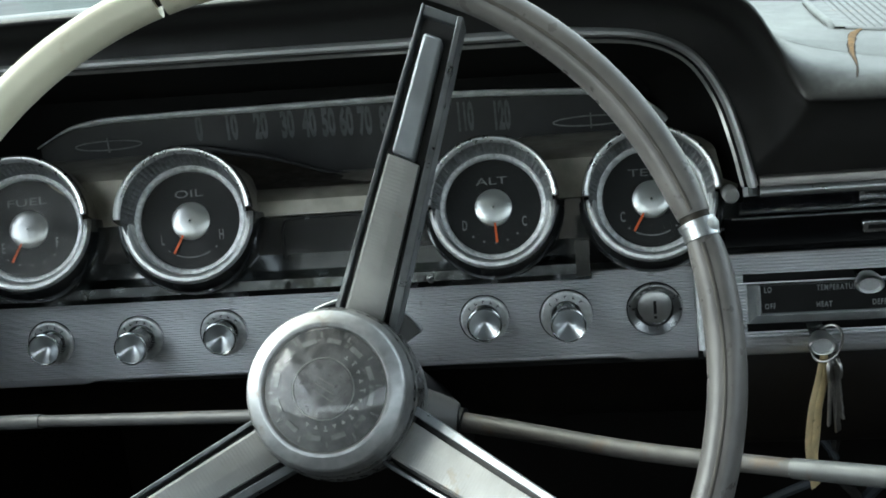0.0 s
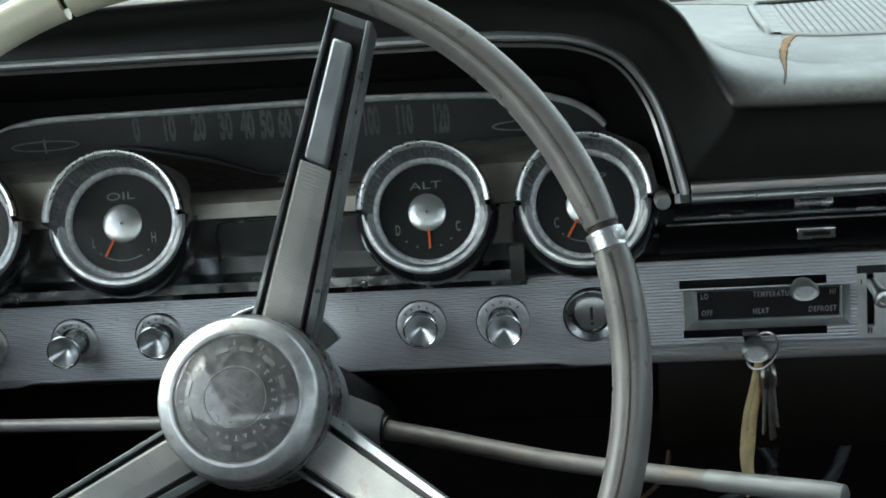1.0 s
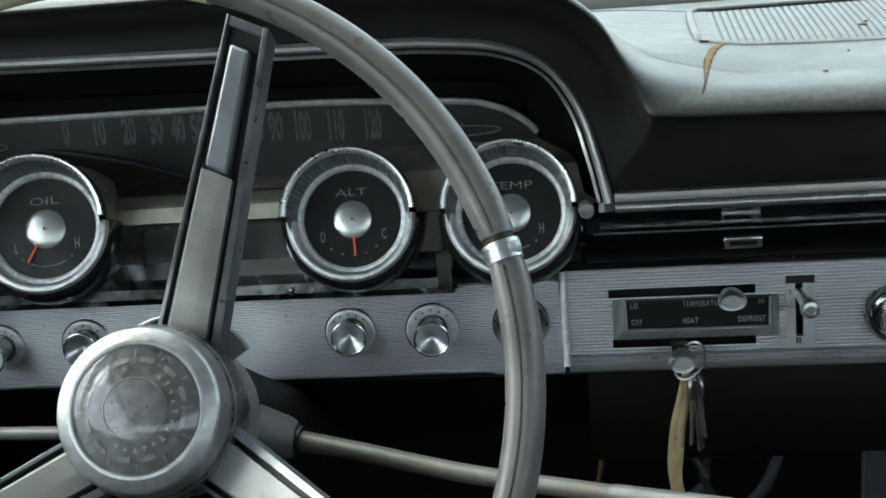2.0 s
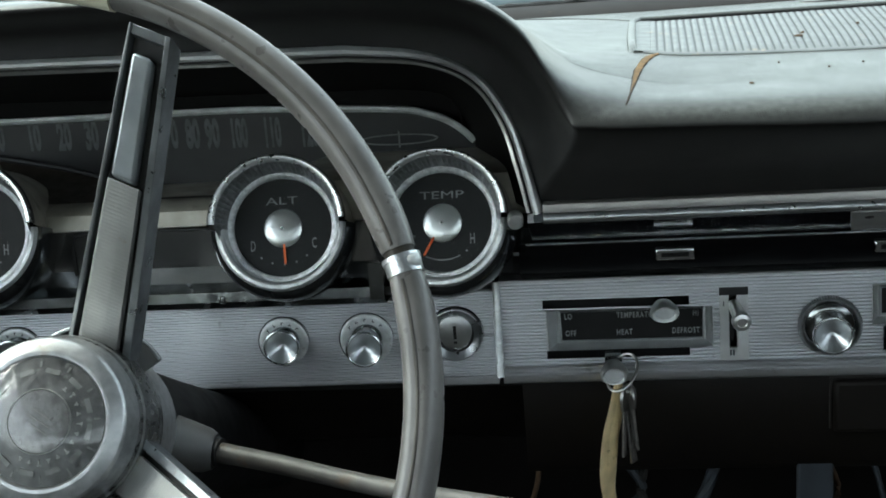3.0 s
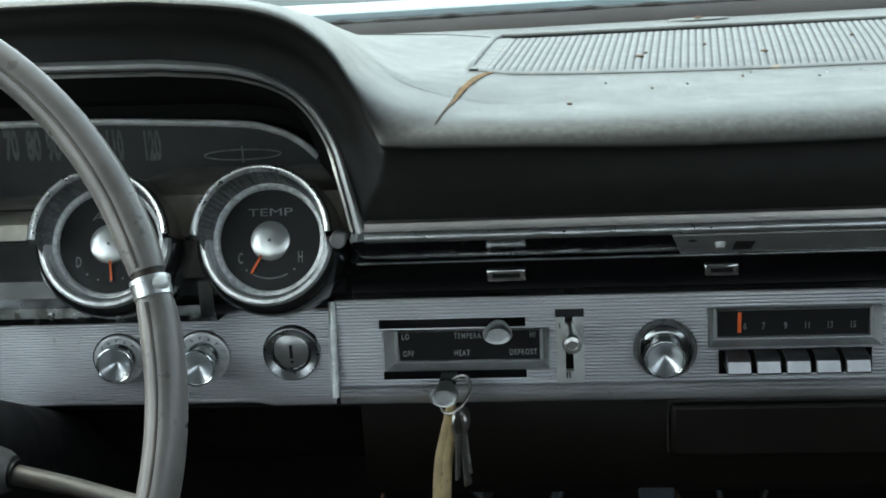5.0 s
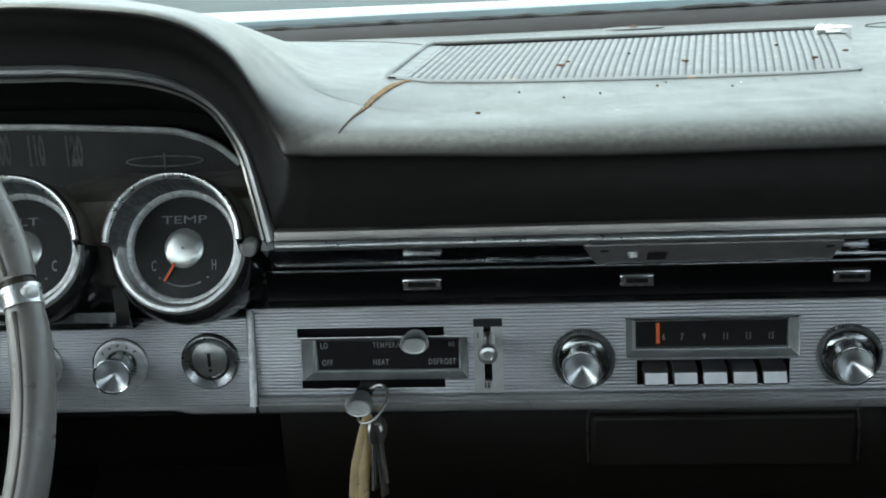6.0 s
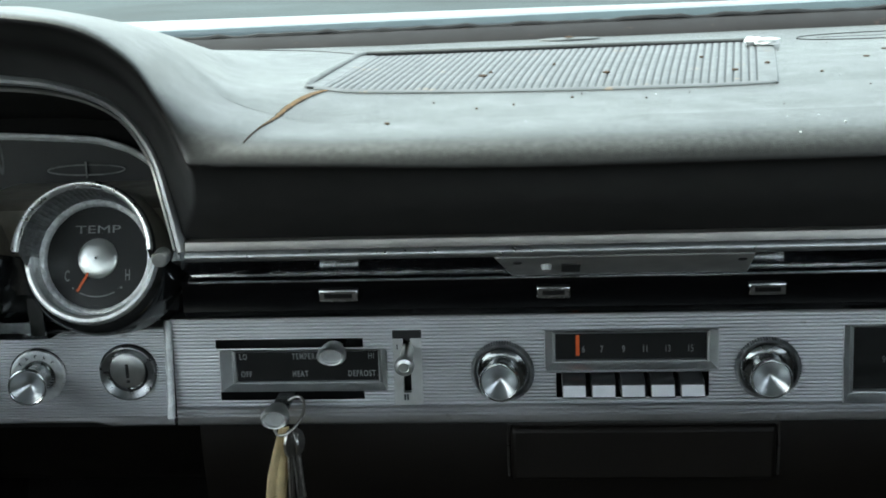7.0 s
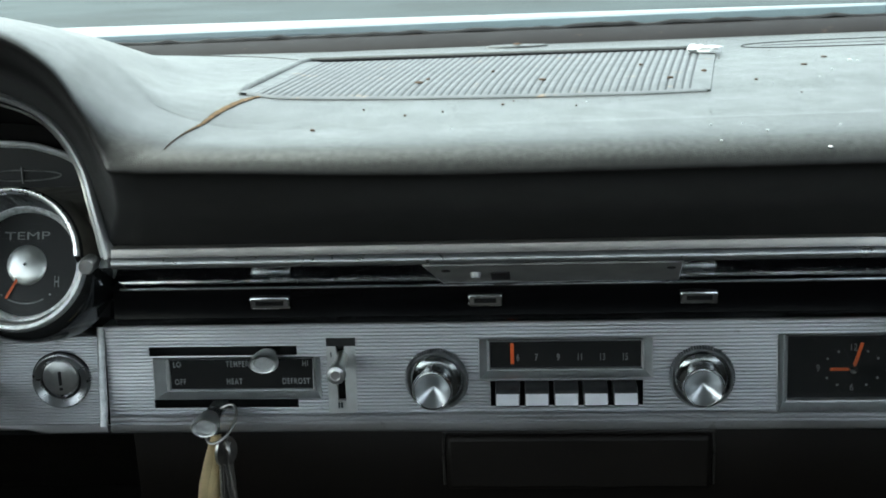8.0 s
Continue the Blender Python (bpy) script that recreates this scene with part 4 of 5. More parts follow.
def framed(parent, hole, mat, label, name="frame"):
    """A frame whose four faces slope inwards to the window."""
    xa, xb, za, zb = hole
    left, right, top, bottom = SPLAY[hole]
    bm = bmesh.new()
    ring = []
    for f, d in ((-0.02, 0.0080), (0.0, 0.0052), (0.05, 0.0036), (0.15, 0.0034), (0.24, 0.0058), (0.34, 0.0058), (0.86, -0.0004), (0.95, -0.0012), (1.02, -0.0004), (1.03, 0.003)):
        ring.append([bm.verts.new((x, panel_y(z) + d, z)) for x, z in ((xa - left * f, za - bottom * f), (xb + right * f, za - bottom * f), (xb + right * f, zb + top * f), (xa - left * f, zb + top * f))])
    for A, B in zip(ring, ring[1:]):
        for k in range(4):
            bm.faces.new((A[k], A[(k + 1) % 4], B[(k + 1) % 4], B[k]))
    return part(name, bm, mat, parent, label, False)


heater = thing("heater_control", "heater control with black lettered window and two chrome levers", "heater control")
framed(heater, HEAT, FRAMEMETAL, "bright metal frame")
face = part("face_plate", boxed((HEAT[0] - 0.001, 0.8882, HEAT[2] - 0.001), (HEAT[1] + 0.001, 0.8900, HEAT[3] + 0.001)), DIAL, heater, "black lettered plate", False)
for text, x, z in (("LO", 0.2255, 0.8182), ("TEMPERATURE", 0.2750, 0.8182), ("HI", 0.3150, 0.8182), ("OFF", 0.2270, 0.8055), ("HEAT", 0.2650, 0.8055), ("DEFROST", 0.3080, 0.8055)):
    lettering(text, 0.0060, facing(x, 0.8880, z), GREYPRINT, face, "control_word", 0.66, bold=0.00009, spacing=1.22)


def lever_knob(x, z, parent, y0, y1, rx, rz, dz=0.0):
    bm = bmesh.new()
    rings = []
    for k, (s, h) in enumerate(((0.62, 0.012), (0.80, 0.008), (0.97, 0.003), (1.0, 0.0008), (0.97, -0.0010), (0.88, -0.0021), (0.78, -0.0019), (0.70, -0.0006), (0.66, 0.0008), (0.0, 0.0010))):
        rings.append([bm.verts.new((x + rx * s * math.cos(a), y1 + h, z + rz * s * math.sin(a) + (0.25 * h if k < 3 else 0))) for a in [2 * math.pi * q / 32 for q in range(32)]])
    for A, B in zip(rings, rings[1:]):
        for q in range(32):
            bm.faces.new((A[q], A[(q + 1) % 32], B[(q + 1) % 32], B[q]))
    bmesh.ops.remove_doubles(bm, verts=bm.verts, dist=1e-6)
    kb = part("lever_knob", bm, CAPMETAL, parent, "oval chrome lever knob with a rolled edge")
    bm = bmesh.new()
    edge_ = [bm.verts.new((x + rx * 0.68 * math.cos(a), y1 + 0.0004, z + rz * 0.68 * math.sin(a))) for a in [2 * math.pi * q / 32 for q in range(32)]]
    dome = bm.verts.new((x, y1 - 0.0004, z))
    for q in range(32):
        bm.faces.new((edge_[q], edge_[(q + 1) % 32], dome))
    part("knob_inlay", bm, FROST, kb, "pale frosted inlay")
    part("lever_arm", boxed((x - 0.006, y1 + 0.008, z + dz - 0.0012), (x + 0.006, y0, z + dz + 0.0012)), CHROME_DARK, parent, "thin lever arm", True, 0.0004)
    return kb


lever_knob(0.2922, 0.8273, heater, 0.892, 0.862, 0.0100, 0.0064, 0.0015)
lever_knob(0.2563, 0.7925, heater, 0.892, 0.838, 0.0098, 0.0068, 0.0005)

fan_switch = thing("fan_switch", "upright sliding fan switch with a round chrome knob", "switch")
for xa, xb, za, zb in ((FAN[0], 0.3375, FAN[2], 0.8318), (0.3429, FAN[1], FAN[2], 0.8318), (0.3375, 0.3429, FAN[2], 0.7935)):
    bm = bmesh.new()
    for d in (-0.0006, 0.004):
        for x, z in ((xa, za), (xb, za), (xb, zb), (xa, zb)):
            bm.verts.new((x, panel_y(z) + d, z))
    v = list(bm.verts)
    bm.faces.new(v[:4])
    for k in range(4):
        bm.faces.new((v[k], v[(k + 1) % 4], v[4 + (k + 1) % 4], v[4 + k]))
    part("surround", bm, FANPLATE, fan_switch, "flat pale metal surround", False)
part("slot", boxed((0.3371, 0.893, FAN[2]), (0.3433, 0.895, FAN[3])), BLACK, fan_switch, "dark slot", False)
part("top_mark", boxed((FAN[0], 0.8838, 0.8319), (FAN[1], 0.8870, FAN[3])), BLACK, fan_switch, "dark printed field", False)
part("knob", lathe([(0.0, 0.0385), (0.0030, 0.0385), (0.0034, 0.0392), (0.0056, 0.0385), (0.0066, 0.0365), (0.0066, 0.034), (0.0046, 0.026), (0.0042, 0.0)], facing(0.3411, 0.8860, 0.8240, 0, 2), steps=28), CAPMETAL, fan_switch, "round chrome knob")
for lo_, hi_ in (((0.3377, 0.8796, 0.7888), (0.3387, 0.8808, 0.7928)), ((0.3397, 0.8796, 0.7888), (0.3407, 0.8808, 0.7928)), ((0.3336, 0.8836, 0.8240), (0.3343, 0.8846, 0.8275))):
    part("printed_mark", boxed(lo_, hi_), BRACKET, fan_switch, "small dark mark", False)

radio = thing("radio", "push-button radio with a black dial and two spun knobs", "radio")
framed(radio, DIALW, FRAMEMETAL, "bright metal dial frame")
dial = part("dial", boxed((DIALW[0] - 0.001, 0.8905, DIALW[2] - 0.001), (DIALW[1] + 0.001, 0.8925, DIALW[3] + 0.001)), DIAL, radio, "black tuning dial", False)
for text, x in (("6", 0.4603), ("7", 0.4727), ("9", 0.4875), ("11", 0.5020), ("13", 0.5170), ("15", 0.5322)):
    lettering(text, 0.0068, facing(x, 0.8902, 0.8200), DIALPRINT, dial, "dial_figure", 0.66, bold=0.00012)
part("pointer", boxed((0.4552, 0.8892, 0.8160), (0.4577, 0.8899, 0.8306)), NEEDLE, dial, "orange tuning pointer", False)
part("button_well", boxed((PUSH[0], 0.896, PUSH[2]), (PUSH[1], 0.898, PUSH[3])), BLACK, radio, "dark well behind the buttons", False)
button_profile = [(0.898, 0.8058), (0.874, 0.8052), (0.8695, 0.8047), (0.8675, 0.8036), (0.8628, 0.7962), (0.8632, 0.7950), (0.898, 0.7938)]
for k in range(5):
    xa = 0.4453 + k * 0.01945
    part("push_button", extrude_x(button_profile, xa, xa + 0.0160), KEYTOP, radio, "chrome push button, darkened for shade under the frame", True, 0.0009)
    part("button_face", extrude_x([(0.8668, 0.8029), (0.8663, 0.8031), (0.8622, 0.7966), (0.8627, 0.7963)], xa + 0.0006, xa + 0.0154), BUTTON, radio, "button front painted bright as a reflection", False)


def radio_knob(x, z, parent):
    m = facing(x, panel_y(z) - 0.001, z, 0, -4)
    bm = bmesh.new()
    k = 144
    prev = None
    for i in range(k + 1):
        a = 2 * math.pi * i / k
        j = 0.0008 if i % 2 else 0.0
        col = [bm.verts.new(m @ Vector((r * math.cos(a), r * math.sin(a), h))) for r, h in ((0.0218 - j, 0.0), (0.0218 - j, 0.0032), (0.0206 - j, 0.0046), (0.0190, 0.0046), (0.0180, 0.0034), (0.0176, 0.0010))]
        if prev:
            for q in range(5):
                bm.faces.new((prev[q], col[q], col[q + 1], prev[q + 1]))
        prev = col
    ring = part("tone_ring", bm, WALLMETAL, parent, "knurled dark chrome ring")
    part("knob_plate", lathe([(0.0, 0.0052), (0.0120, 0.0048), (0.0158, 0.0040), (0.0166, 0.0032), (0.0168, 0.0010)], m, steps=40), CHROME_DARK, ring, "grey metal plate round the knob")
    part("knob_body", lathe([(0.0110, 0.0045), (0.0106, 0.0090), (0.0108, 0.0150), (0.0116, 0.0195), (0.0130, 0.0228)], m, steps=40), STEMMETAL, ring, "tapered chrome knob")
    f = part("knob_face", lathe([(0.0132, -0.0001), (0.0126, 0.0006), (0.0114, 0.0005), (0.0102, -0.0008), (0.0065, -0.0052), (0.0006, -0.0092), (0.0, -0.0092)], Matrix(), steps=48), SPUN, ring, "dished spun metal face")
    f.matrix_basis = m @ Matrix.Translation((0, 0, 0.0229))
    part("knob_lip", lathe([(0.0130, 0.0214), (0.0136, 0.0226), (0.0133, 0.0236), (0.0124, 0.0238), (0.0117, 0.0231)], m, steps=36), CHROME, ring, "rounded chrome lip")


radio_knob(0.4055, 0.8085, radio)
radio_knob(0.5822, 0.8090, radio)

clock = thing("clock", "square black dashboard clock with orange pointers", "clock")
framed(clock, CLOCK, FRAMEMETAL, "bright metal clock frame")
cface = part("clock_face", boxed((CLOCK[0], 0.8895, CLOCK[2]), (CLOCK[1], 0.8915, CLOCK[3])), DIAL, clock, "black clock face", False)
CX, CZ = 0.6820, 0.8108
for text, dx, dz in (("12", 0, 0.0145), ("3", 0.0225, 0), ("6", 0, -0.0135), ("9", -0.0225, 0)):
    lettering(text, 0.0072, facing(CX + dx, 0.8891, CZ + dz), GREYPRINT, cface, "clock_figure", 0.75)
bm = bmesh.new()
for k in range(12):
    if k % 3:
        a = radians(30 * k)
        box(bm, (CX + 0.019 * math.sin(a) - 0.0007, 0.8889, CZ + 0.0135 * math.cos(a) - 0.0007), (CX + 0.019 * math.sin(a) + 0.0007, 0.8893, CZ + 0.0135 * math.cos(a) + 0.0007))
part("hour_dots", bm, GREYPRINT, cface, "pale hour dots", False)
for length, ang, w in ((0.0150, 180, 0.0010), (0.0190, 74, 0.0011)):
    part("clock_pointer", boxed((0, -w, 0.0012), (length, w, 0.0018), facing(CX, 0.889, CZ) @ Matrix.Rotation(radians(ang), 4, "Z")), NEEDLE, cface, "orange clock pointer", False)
part("hub", lathe([(0, 0.0045), (0.0026, 0.0040), (0.0034, 0.0012)], facing(CX, 0.889, CZ), steps=20), CHROME_BRIGHT, cface, "chrome hub")
gl = part("lens", boxed((CLOCK[0], 0.8838, CLOCK[2] + 0.0055), (CLOCK[1], 0.8842, CLOCK[3])), LENS, clock, "clear clock window", False)
gl.visible_shadow = False

# ---- lower dashboard ----
under = thing("lower_dash", "dark brown vinyl lower dashboard with an ashtray door", "lower dashboard")
part("lower_panel", extrude_x([(0.900, 0.7755), (0.8905, 0.7745), (0.8885, 0.770), (0.890, 0.740), (0.895, 0.700), (0.905, 0.690), (0.94, 0.690), (0.94, 0.7755)], 0.19, X1), VINYL_LOW, under, "dark brown panel")
part("lower_panel", extrude_x([(0.900, 0.7745), (0.910, 0.768), (0.925, 0.735), (0.955, 0.700), (0.97, 0.69), (0.99, 0.69), (0.99, 0.7745)], X0, 0.19), VINYL_LOW, under, "dark recessed panel beside the column")
ash = bmesh.new()
box(ash, (0.4095, 0.8845, 0.7250), (0.5905, 0.892, 0.7655))
part("ashtray_door", ash, VINYL_LOW, under, "dark rounded ashtray door", True, 0.004)
# Lighter line paints the light caught on the door's edge.
bm = tube(smooth_path([(0.4080, 0.8890, 0.728), (0.4076, 0.8885, 0.745), (0.4078, 0.8885, 0.760), (0.4096, 0.8885, 0.7662), (0.4150, 0.8885, 0.7674), (0.5000, 0.8885, 0.7676), (0.5850, 0.8885, 0.7674), (0.5904, 0.8885, 0.7662), (0.5922, 0.8885, 0.760), (0.5924, 0.8885, 0.745), (0.5920, 0.8890, 0.728)], 4), 0.0009, 8)
part("door_edge", bm, DOOREDGE, under, "thin edge round the door, painted lighter as if lit")
for x in (0.40, 0.62):
    part("bracket", boxed((x - 0.013, 0.90, 0.60), (x + 0.013, 0.905, 0.6985)), BRACKET, under, "blue-grey metal bracket", True, 0.002)
loom = thing("wiring_loom", "dim brown and grey cables hanging under the dashboard", "cables")
rng = random.Random(9)
for k in range(9):
    x = 0.20 + 0.05 * k + rng.uniform(-0.02, 0.02)
    pts = smooth_path([(x, 0.93, 0.70), (x + rng.uniform(-0.03, 0.03), 0.92, 0.66), (x + rng.uniform(-0.05, 0.05), 0.95, 0.60), (x + rng.uniform(-0.08, 0.08), 1.0, 0.50), (x, 1.08, 0.40)], 6)
    part("cable", tube(pts, rng.uniform(0.002, 0.005), 8), (RUST, BRACKET, CARPET, BRACKET)[k % 4], loom)

# ---- keys hanging from the heater lever ----
keys = thing("key_bunch", "worn keys with a yellow leather strap hanging from the heater lever", "keys")
ring = [(0.2620 + 0.0105 * math.cos(a), 0.857 + 0.011 * math.sin(a), 0.7870 + 0.010 * math.sin(a + 0.6)) for a in [2 * math.pi * k / 36 for k in range(37)]]
part("split_ring", tube(ring, 0.0010, 8), STEEL, keys, "steel split ring")
for x0, bow, deep, wide in ((0.2580, 0.0, 0.0, 0.0058), (0.2600, 0.0030, 0.004, 0.0050)):
    line = smooth_path([(x0, 0.852, 0.781), (x0 - 0.0035 + bow, 0.847 + deep, 0.764), (x0 - 0.0080 + bow, 0.847 + deep, 0.742), (x0 - 0.0105 + bow, 0.848 + deep, 0.716), (x0 - 0.0090, 0.849 + deep, 0.698), (x0 - 0.0065, 0.850 + deep, 0.680)], 6)
    part("strap", tube(line, lambda t, w=wide: 0.0030 + (w - 0.0030) * min(1, t * 3), 12, up=(-0.77, 0.64, 0), flat=0.18), LEATHER, keys, "worn yellow leather strap")
for x, y, lean, turn, length, head_r in ((0.2632, 0.8500, 2, 72, 0.052, 0.0092), (0.2650, 0.8525, -3, 50, 0.058, 0.0096), (0.2660, 0.8495, -5, -66, 0.047, 0.0084)):
    m = Matrix.Translation((x, y, 0.7795)) @ Matrix.Rotation(radians(lean), 4, "Y") @ Matrix.Rotation(radians(turn), 4, "Z")
    n, bm = 28, bmesh.new()
    rims = []
    for h in (-0.0011, 0.0011):
        outer_ = [bm.verts.new(m @ Vector((head_r * 0.82 * math.cos(t), h, -head_r + head_r * 1.05 * math.sin(t)))) for t in [2 * math.pi * k / n for k in range(n)]]
        inner_ = [bm.verts.new(m @ Vector((0.0030 * math.cos(t), h, -0.0042 + 0.0022 * math.sin(t)))) for t in [2 * math.pi * k / n for k in range(n)]]
        rims.append((outer_, inner_))
    for k in range(n):
        q = (k + 1) % n
        for o, i in rims:
            bm.faces.new((o[k], o[q], i[q], i[k]))
        bm.faces.new((rims[0][0][k], rims[0][0][q], rims[1][0][q], rims[1][0][k]))
        bm.faces.new((rims[0][1][k], rims[0][1][q], rims[1][1][q], rims[1][1][k]))
    top = -2 * head_r + 0.001
    for k in range(9):
        z = top - (length + top) * k / 9
        box(bm, (-0.0034, -0.0009, z - (length + top) / 9), (0.0032 - (0.0, 0.0008, 0.0003)[k % 3] * (k > 2), 0.0009, z), m)
    box(bm, (-0.0012, -0.0013, -length + 0.003), (0.0004, 0.0013, top - 0.001), m)
    part("key", bm, STEEL, keys, "worn steel key", True, 0.0003)

# ---- speaker grille and dirt on the crash pad ----
grille = thing("speaker_grille", "slotted metal speaker grille in the crash pad, rust-spotted", "speaker grille")


from mathutils.bvhtree import BVHTree
skin = BVHTree.FromObject(cushion, bpy.context.evaluated_depsgraph_get())


def on_pad(x, y, lift=0.0006):
    hit = skin.ray_cast(Vector((x, y, 1.3)), Vector((0, 0, -1)))
    return hit[0] + hit[1] * lift if hit[0] else Vector((x, y, 1.0))


def front_of(x):
    return 0.897 + 0.008 * max(0, 1 - (x - GRILLE_L) / 0.02) + 0.006 * max(0, (x - 0.55) / 0.05)


def top_z(y, x=0.5):
    swell = 0.007 * max(0, 1 - (x - GRILLE_L) / 0.13) ** 2 * max(0, min(1, 1 - (y - 0.897) / 0.06))
    flat_ = 0.9934 + 0.0085 * max(0, x - 0.302) + 0.0046 * min(1, (y - 0.897) / 0.053) + 0.014 * max(0, y - 0.95) + swell
    return max(flat_, on_pad(x, y, 0.0).z + 0.0003)


count = 55
bm = bmesh.new()
prev = None
for i in range(41):
    x = GRILLE_L - 0.003 + (GRILLE_R - GRILLE_L + 0.006) * i / 40
    col = [bm.verts.new((x + slant(y) + 0.024 * (y - 0.897) / 0.2 * max(0, x - GRILLE_L) / 0.29, y, top_z(y, x) + 0.0005)) for y in (front_of(x) + 0.001, 0.93, 0.955, 1.05, 1.110)]
    if prev:
        for j in range(4):
            bm.faces.new((prev[j], col[j], col[j + 1], prev[j + 1]))
    prev = col
part("recess", bm, BLACK, grille, "black recess under the slats")
for i in range(count):
    x = GRILLE_L + (GRILLE_R - 0.0085 - GRILLE_L) * (i + 0.5) / count
    w = 0.00180
    bm = bmesh.new()
    rows_ = []
    for y in (front_of(x), front_of(x) + 0.002, 0.925, 0.952, 1.02, 1.106, 1.108):
        e = 0.0 if y in (front_of(x), 1.108) else 0.0005
        rows_.append([bm.verts.new((x + dx + slant(y) + 0.024 * (y - 0.897) / 0.2 * (x - GRILLE_L) / 0.29, y, top_z(y, x) + 0.0006 + e * h)) for dx, h in ((-w, 0.3), (-w * 0.6, 1), (w * 0.6, 1), (w, 0.3))])
    for A, B in zip(rows_, rows_[1:]):
        for j in range(3):
            bm.faces.new((A[j], A[j + 1], B[j + 1], B[j]))
    part("slat", bm, GRILLE, grille)
frame_line = [(GRILLE_R + 0.040, 1.112, 1.0036), (0.5, 1.115, 1.0033), (0.4, 1.118, 1.0027), (0.307, 1.120, 1.0022), (0.2865, 1.112, 1.0022), (0.2820, 1.06, 1.0020), (0.2790, 0.98, 1.0020), (0.2780, 0.925, 1.0015), (0.2780, 0.905, 0.9960)]
bm = bmesh.new()
prev = None
for i in range(41):
    x = GRILLE_L - 0.004 + (GRILLE_R - GRILLE_L + 0.007) * i / 40
    col = [bm.verts.new((x, y, top_z(y, x) + h)) for y, h in ((front_of(x) - 0.0045, -0.003), (front_of(x) - 0.0040, 0.0004), (front_of(x) - 0.0030, 0.0010), (front_of(x) + 0.0020, 0.0011), (front_of(x) + 0.0020, 0.0))]
    if prev:
        for j in range(4):
            bm.faces.new((prev[j], col[j], col[j + 1], prev[j + 1]))
    prev = col
part("front_border", bm, GRILLE, grille, "plain front border of the grille")
bm = bmesh.new()
prev = None
for i in range(13):
    y = 0.906 + 0.205 * i / 12
    col = [bm.verts.new((x, y, top_z(y, x) + h)) for x, h in ((0.2775 + slant(y), 0.0014), (0.2800 + slant(y), 0.0012), (0.2890 + slant(y), 0.0011), (0.2900 + slant(y), 0.0))]
    if prev:
        for j in range(3):
            bm.faces.new((prev[j], col[j], col[j + 1], prev[j + 1]))
    prev = col
part("side_border", bm, GRILLE, grille, "plain side border of the grille")
bm = bmesh.new()
prev = None
for i in range(11):
    y = front_of(GRILLE_R) - 0.003 + (1.110 - front_of(GRILLE_R)) * i / 10
    col = [bm.verts.new((GRILLE_R + dx + slant(y) + 0.024 * (y - 0.897) / 0.2, y, top_z(y, GRILLE_R) + h)) for dx, h in ((-0.0080, 0.0), (-0.0080, 0.0011), (0.0045, 0.0010), (0.0055, -0.002))]
    if prev:
        for j in range(3):
            bm.faces.new((prev[j], col[j], col[j + 1], prev[j + 1]))
    prev = col
part("end_border", bm, GRILLE, grille, "plain end border of the grille")
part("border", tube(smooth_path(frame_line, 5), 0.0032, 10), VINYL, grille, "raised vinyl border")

# ---- steering wheel, column and levers ----
A_TILT, A_YAW = 0.4581, 0.0855
axis = Vector((math.sin(A_YAW) * math.cos(A_TILT), -math.cos(A_TILT) * math.cos(A_YAW), math.sin(A_TILT)))
across = Vector((0, 0, 1)).cross(axis).normalized()
upward = axis.cross(across)
CENTRE = Vector((-0.0220, 0.5260, 0.9111))
W = Matrix((( across.x, upward.x, axis.x, CENTRE.x), (across.y, upward.y, axis.y, CENTRE.y), (across.z, upward.z, axis.z, CENTRE.z), (0, 0, 0, 1)))
wheel = thing("steering_wheel", "three-spoke steering wheel with grey and yellowed plastic rim", "steering wheel")
RIM = 0.1967
HUB = W @ Matrix.Translation((0.0, -0.0046, 0.0))


def degrees_of(a):
    return a * 180 / math.pi


def rim_arc(a0, a1, r, steps, flute=True, neck=None):
    """A stretch of the rim with its moulded ridges."""
    bm = bmesh.new()
    rings = []
    for i in range(steps + 1):
        a = radians(a0 + (a1 - a0) * i / steps)
        c = Vector((math.cos(a), math.sin(a), 0))
        near = 1 if neck is None else min(1, abs(degrees_of(a) - neck) / 5)
        ringv = []
        for k in range(28):
            t = 2 * math.pi * k / 28
            rr = r * (1 - 0.06 * math.cos(2 * t)) * (0.86 + 0.14 * near ** 0.6)
            if flute and k in (7, 8, 9):
                rr *= (0.965, 0.91, 0.965)[k - 7]
            ringv.append(bm.verts.new(W @ (c * (RIM + rr * math.cos(t)) + Vector((0, 0, 1)) * rr * math.sin(t))))
        rings.append(ringv)
    for A, B in zip(rings, rings[1:]):
        for k in range(28):
            bm.faces.new((A[k], A[(k + 1) % 28], B[(k + 1) % 28], B[k]))
    bm.faces.new(rings[0])
    bm.faces.new(list(reversed(rings[-1])))
    return bm


part("rim_grey", rim_arc(16.6, 71.0, 0.0094, 60, neck=16.6), GREYRIM, wheel, "grey moulded plastic rim")
part("rim_grey", rim_arc(-38, 13.2, 0.0094, 60, neck=13.2), GREYRIM, wheel, "grey moulded plastic rim")
part("rim_white", rim_arc(108.2, 210, 0.0102, 60), WHITERIM, wheel, "yellowed cracked plastic rim")
part("rim_white", rim_arc(71.2, 107.2, 0.0102, 24), WHITERIM, wheel, "yellowed cracked plastic rim")
part("rim_grey", rim_arc(210.2, 321.8, 0.0094, 50), GREYRIM, wheel, "grey moulded plastic rim")
part("rim_core", rim_arc(0, 359.9, 0.0045, 90, False), BLACK, wheel, "dark steel core in the cracks")
part("rim_clip", rim_arc(13.2, 15.3, 0.0088, 8, False), CHROME_PITTED, wheel, "chrome clip on the rim")
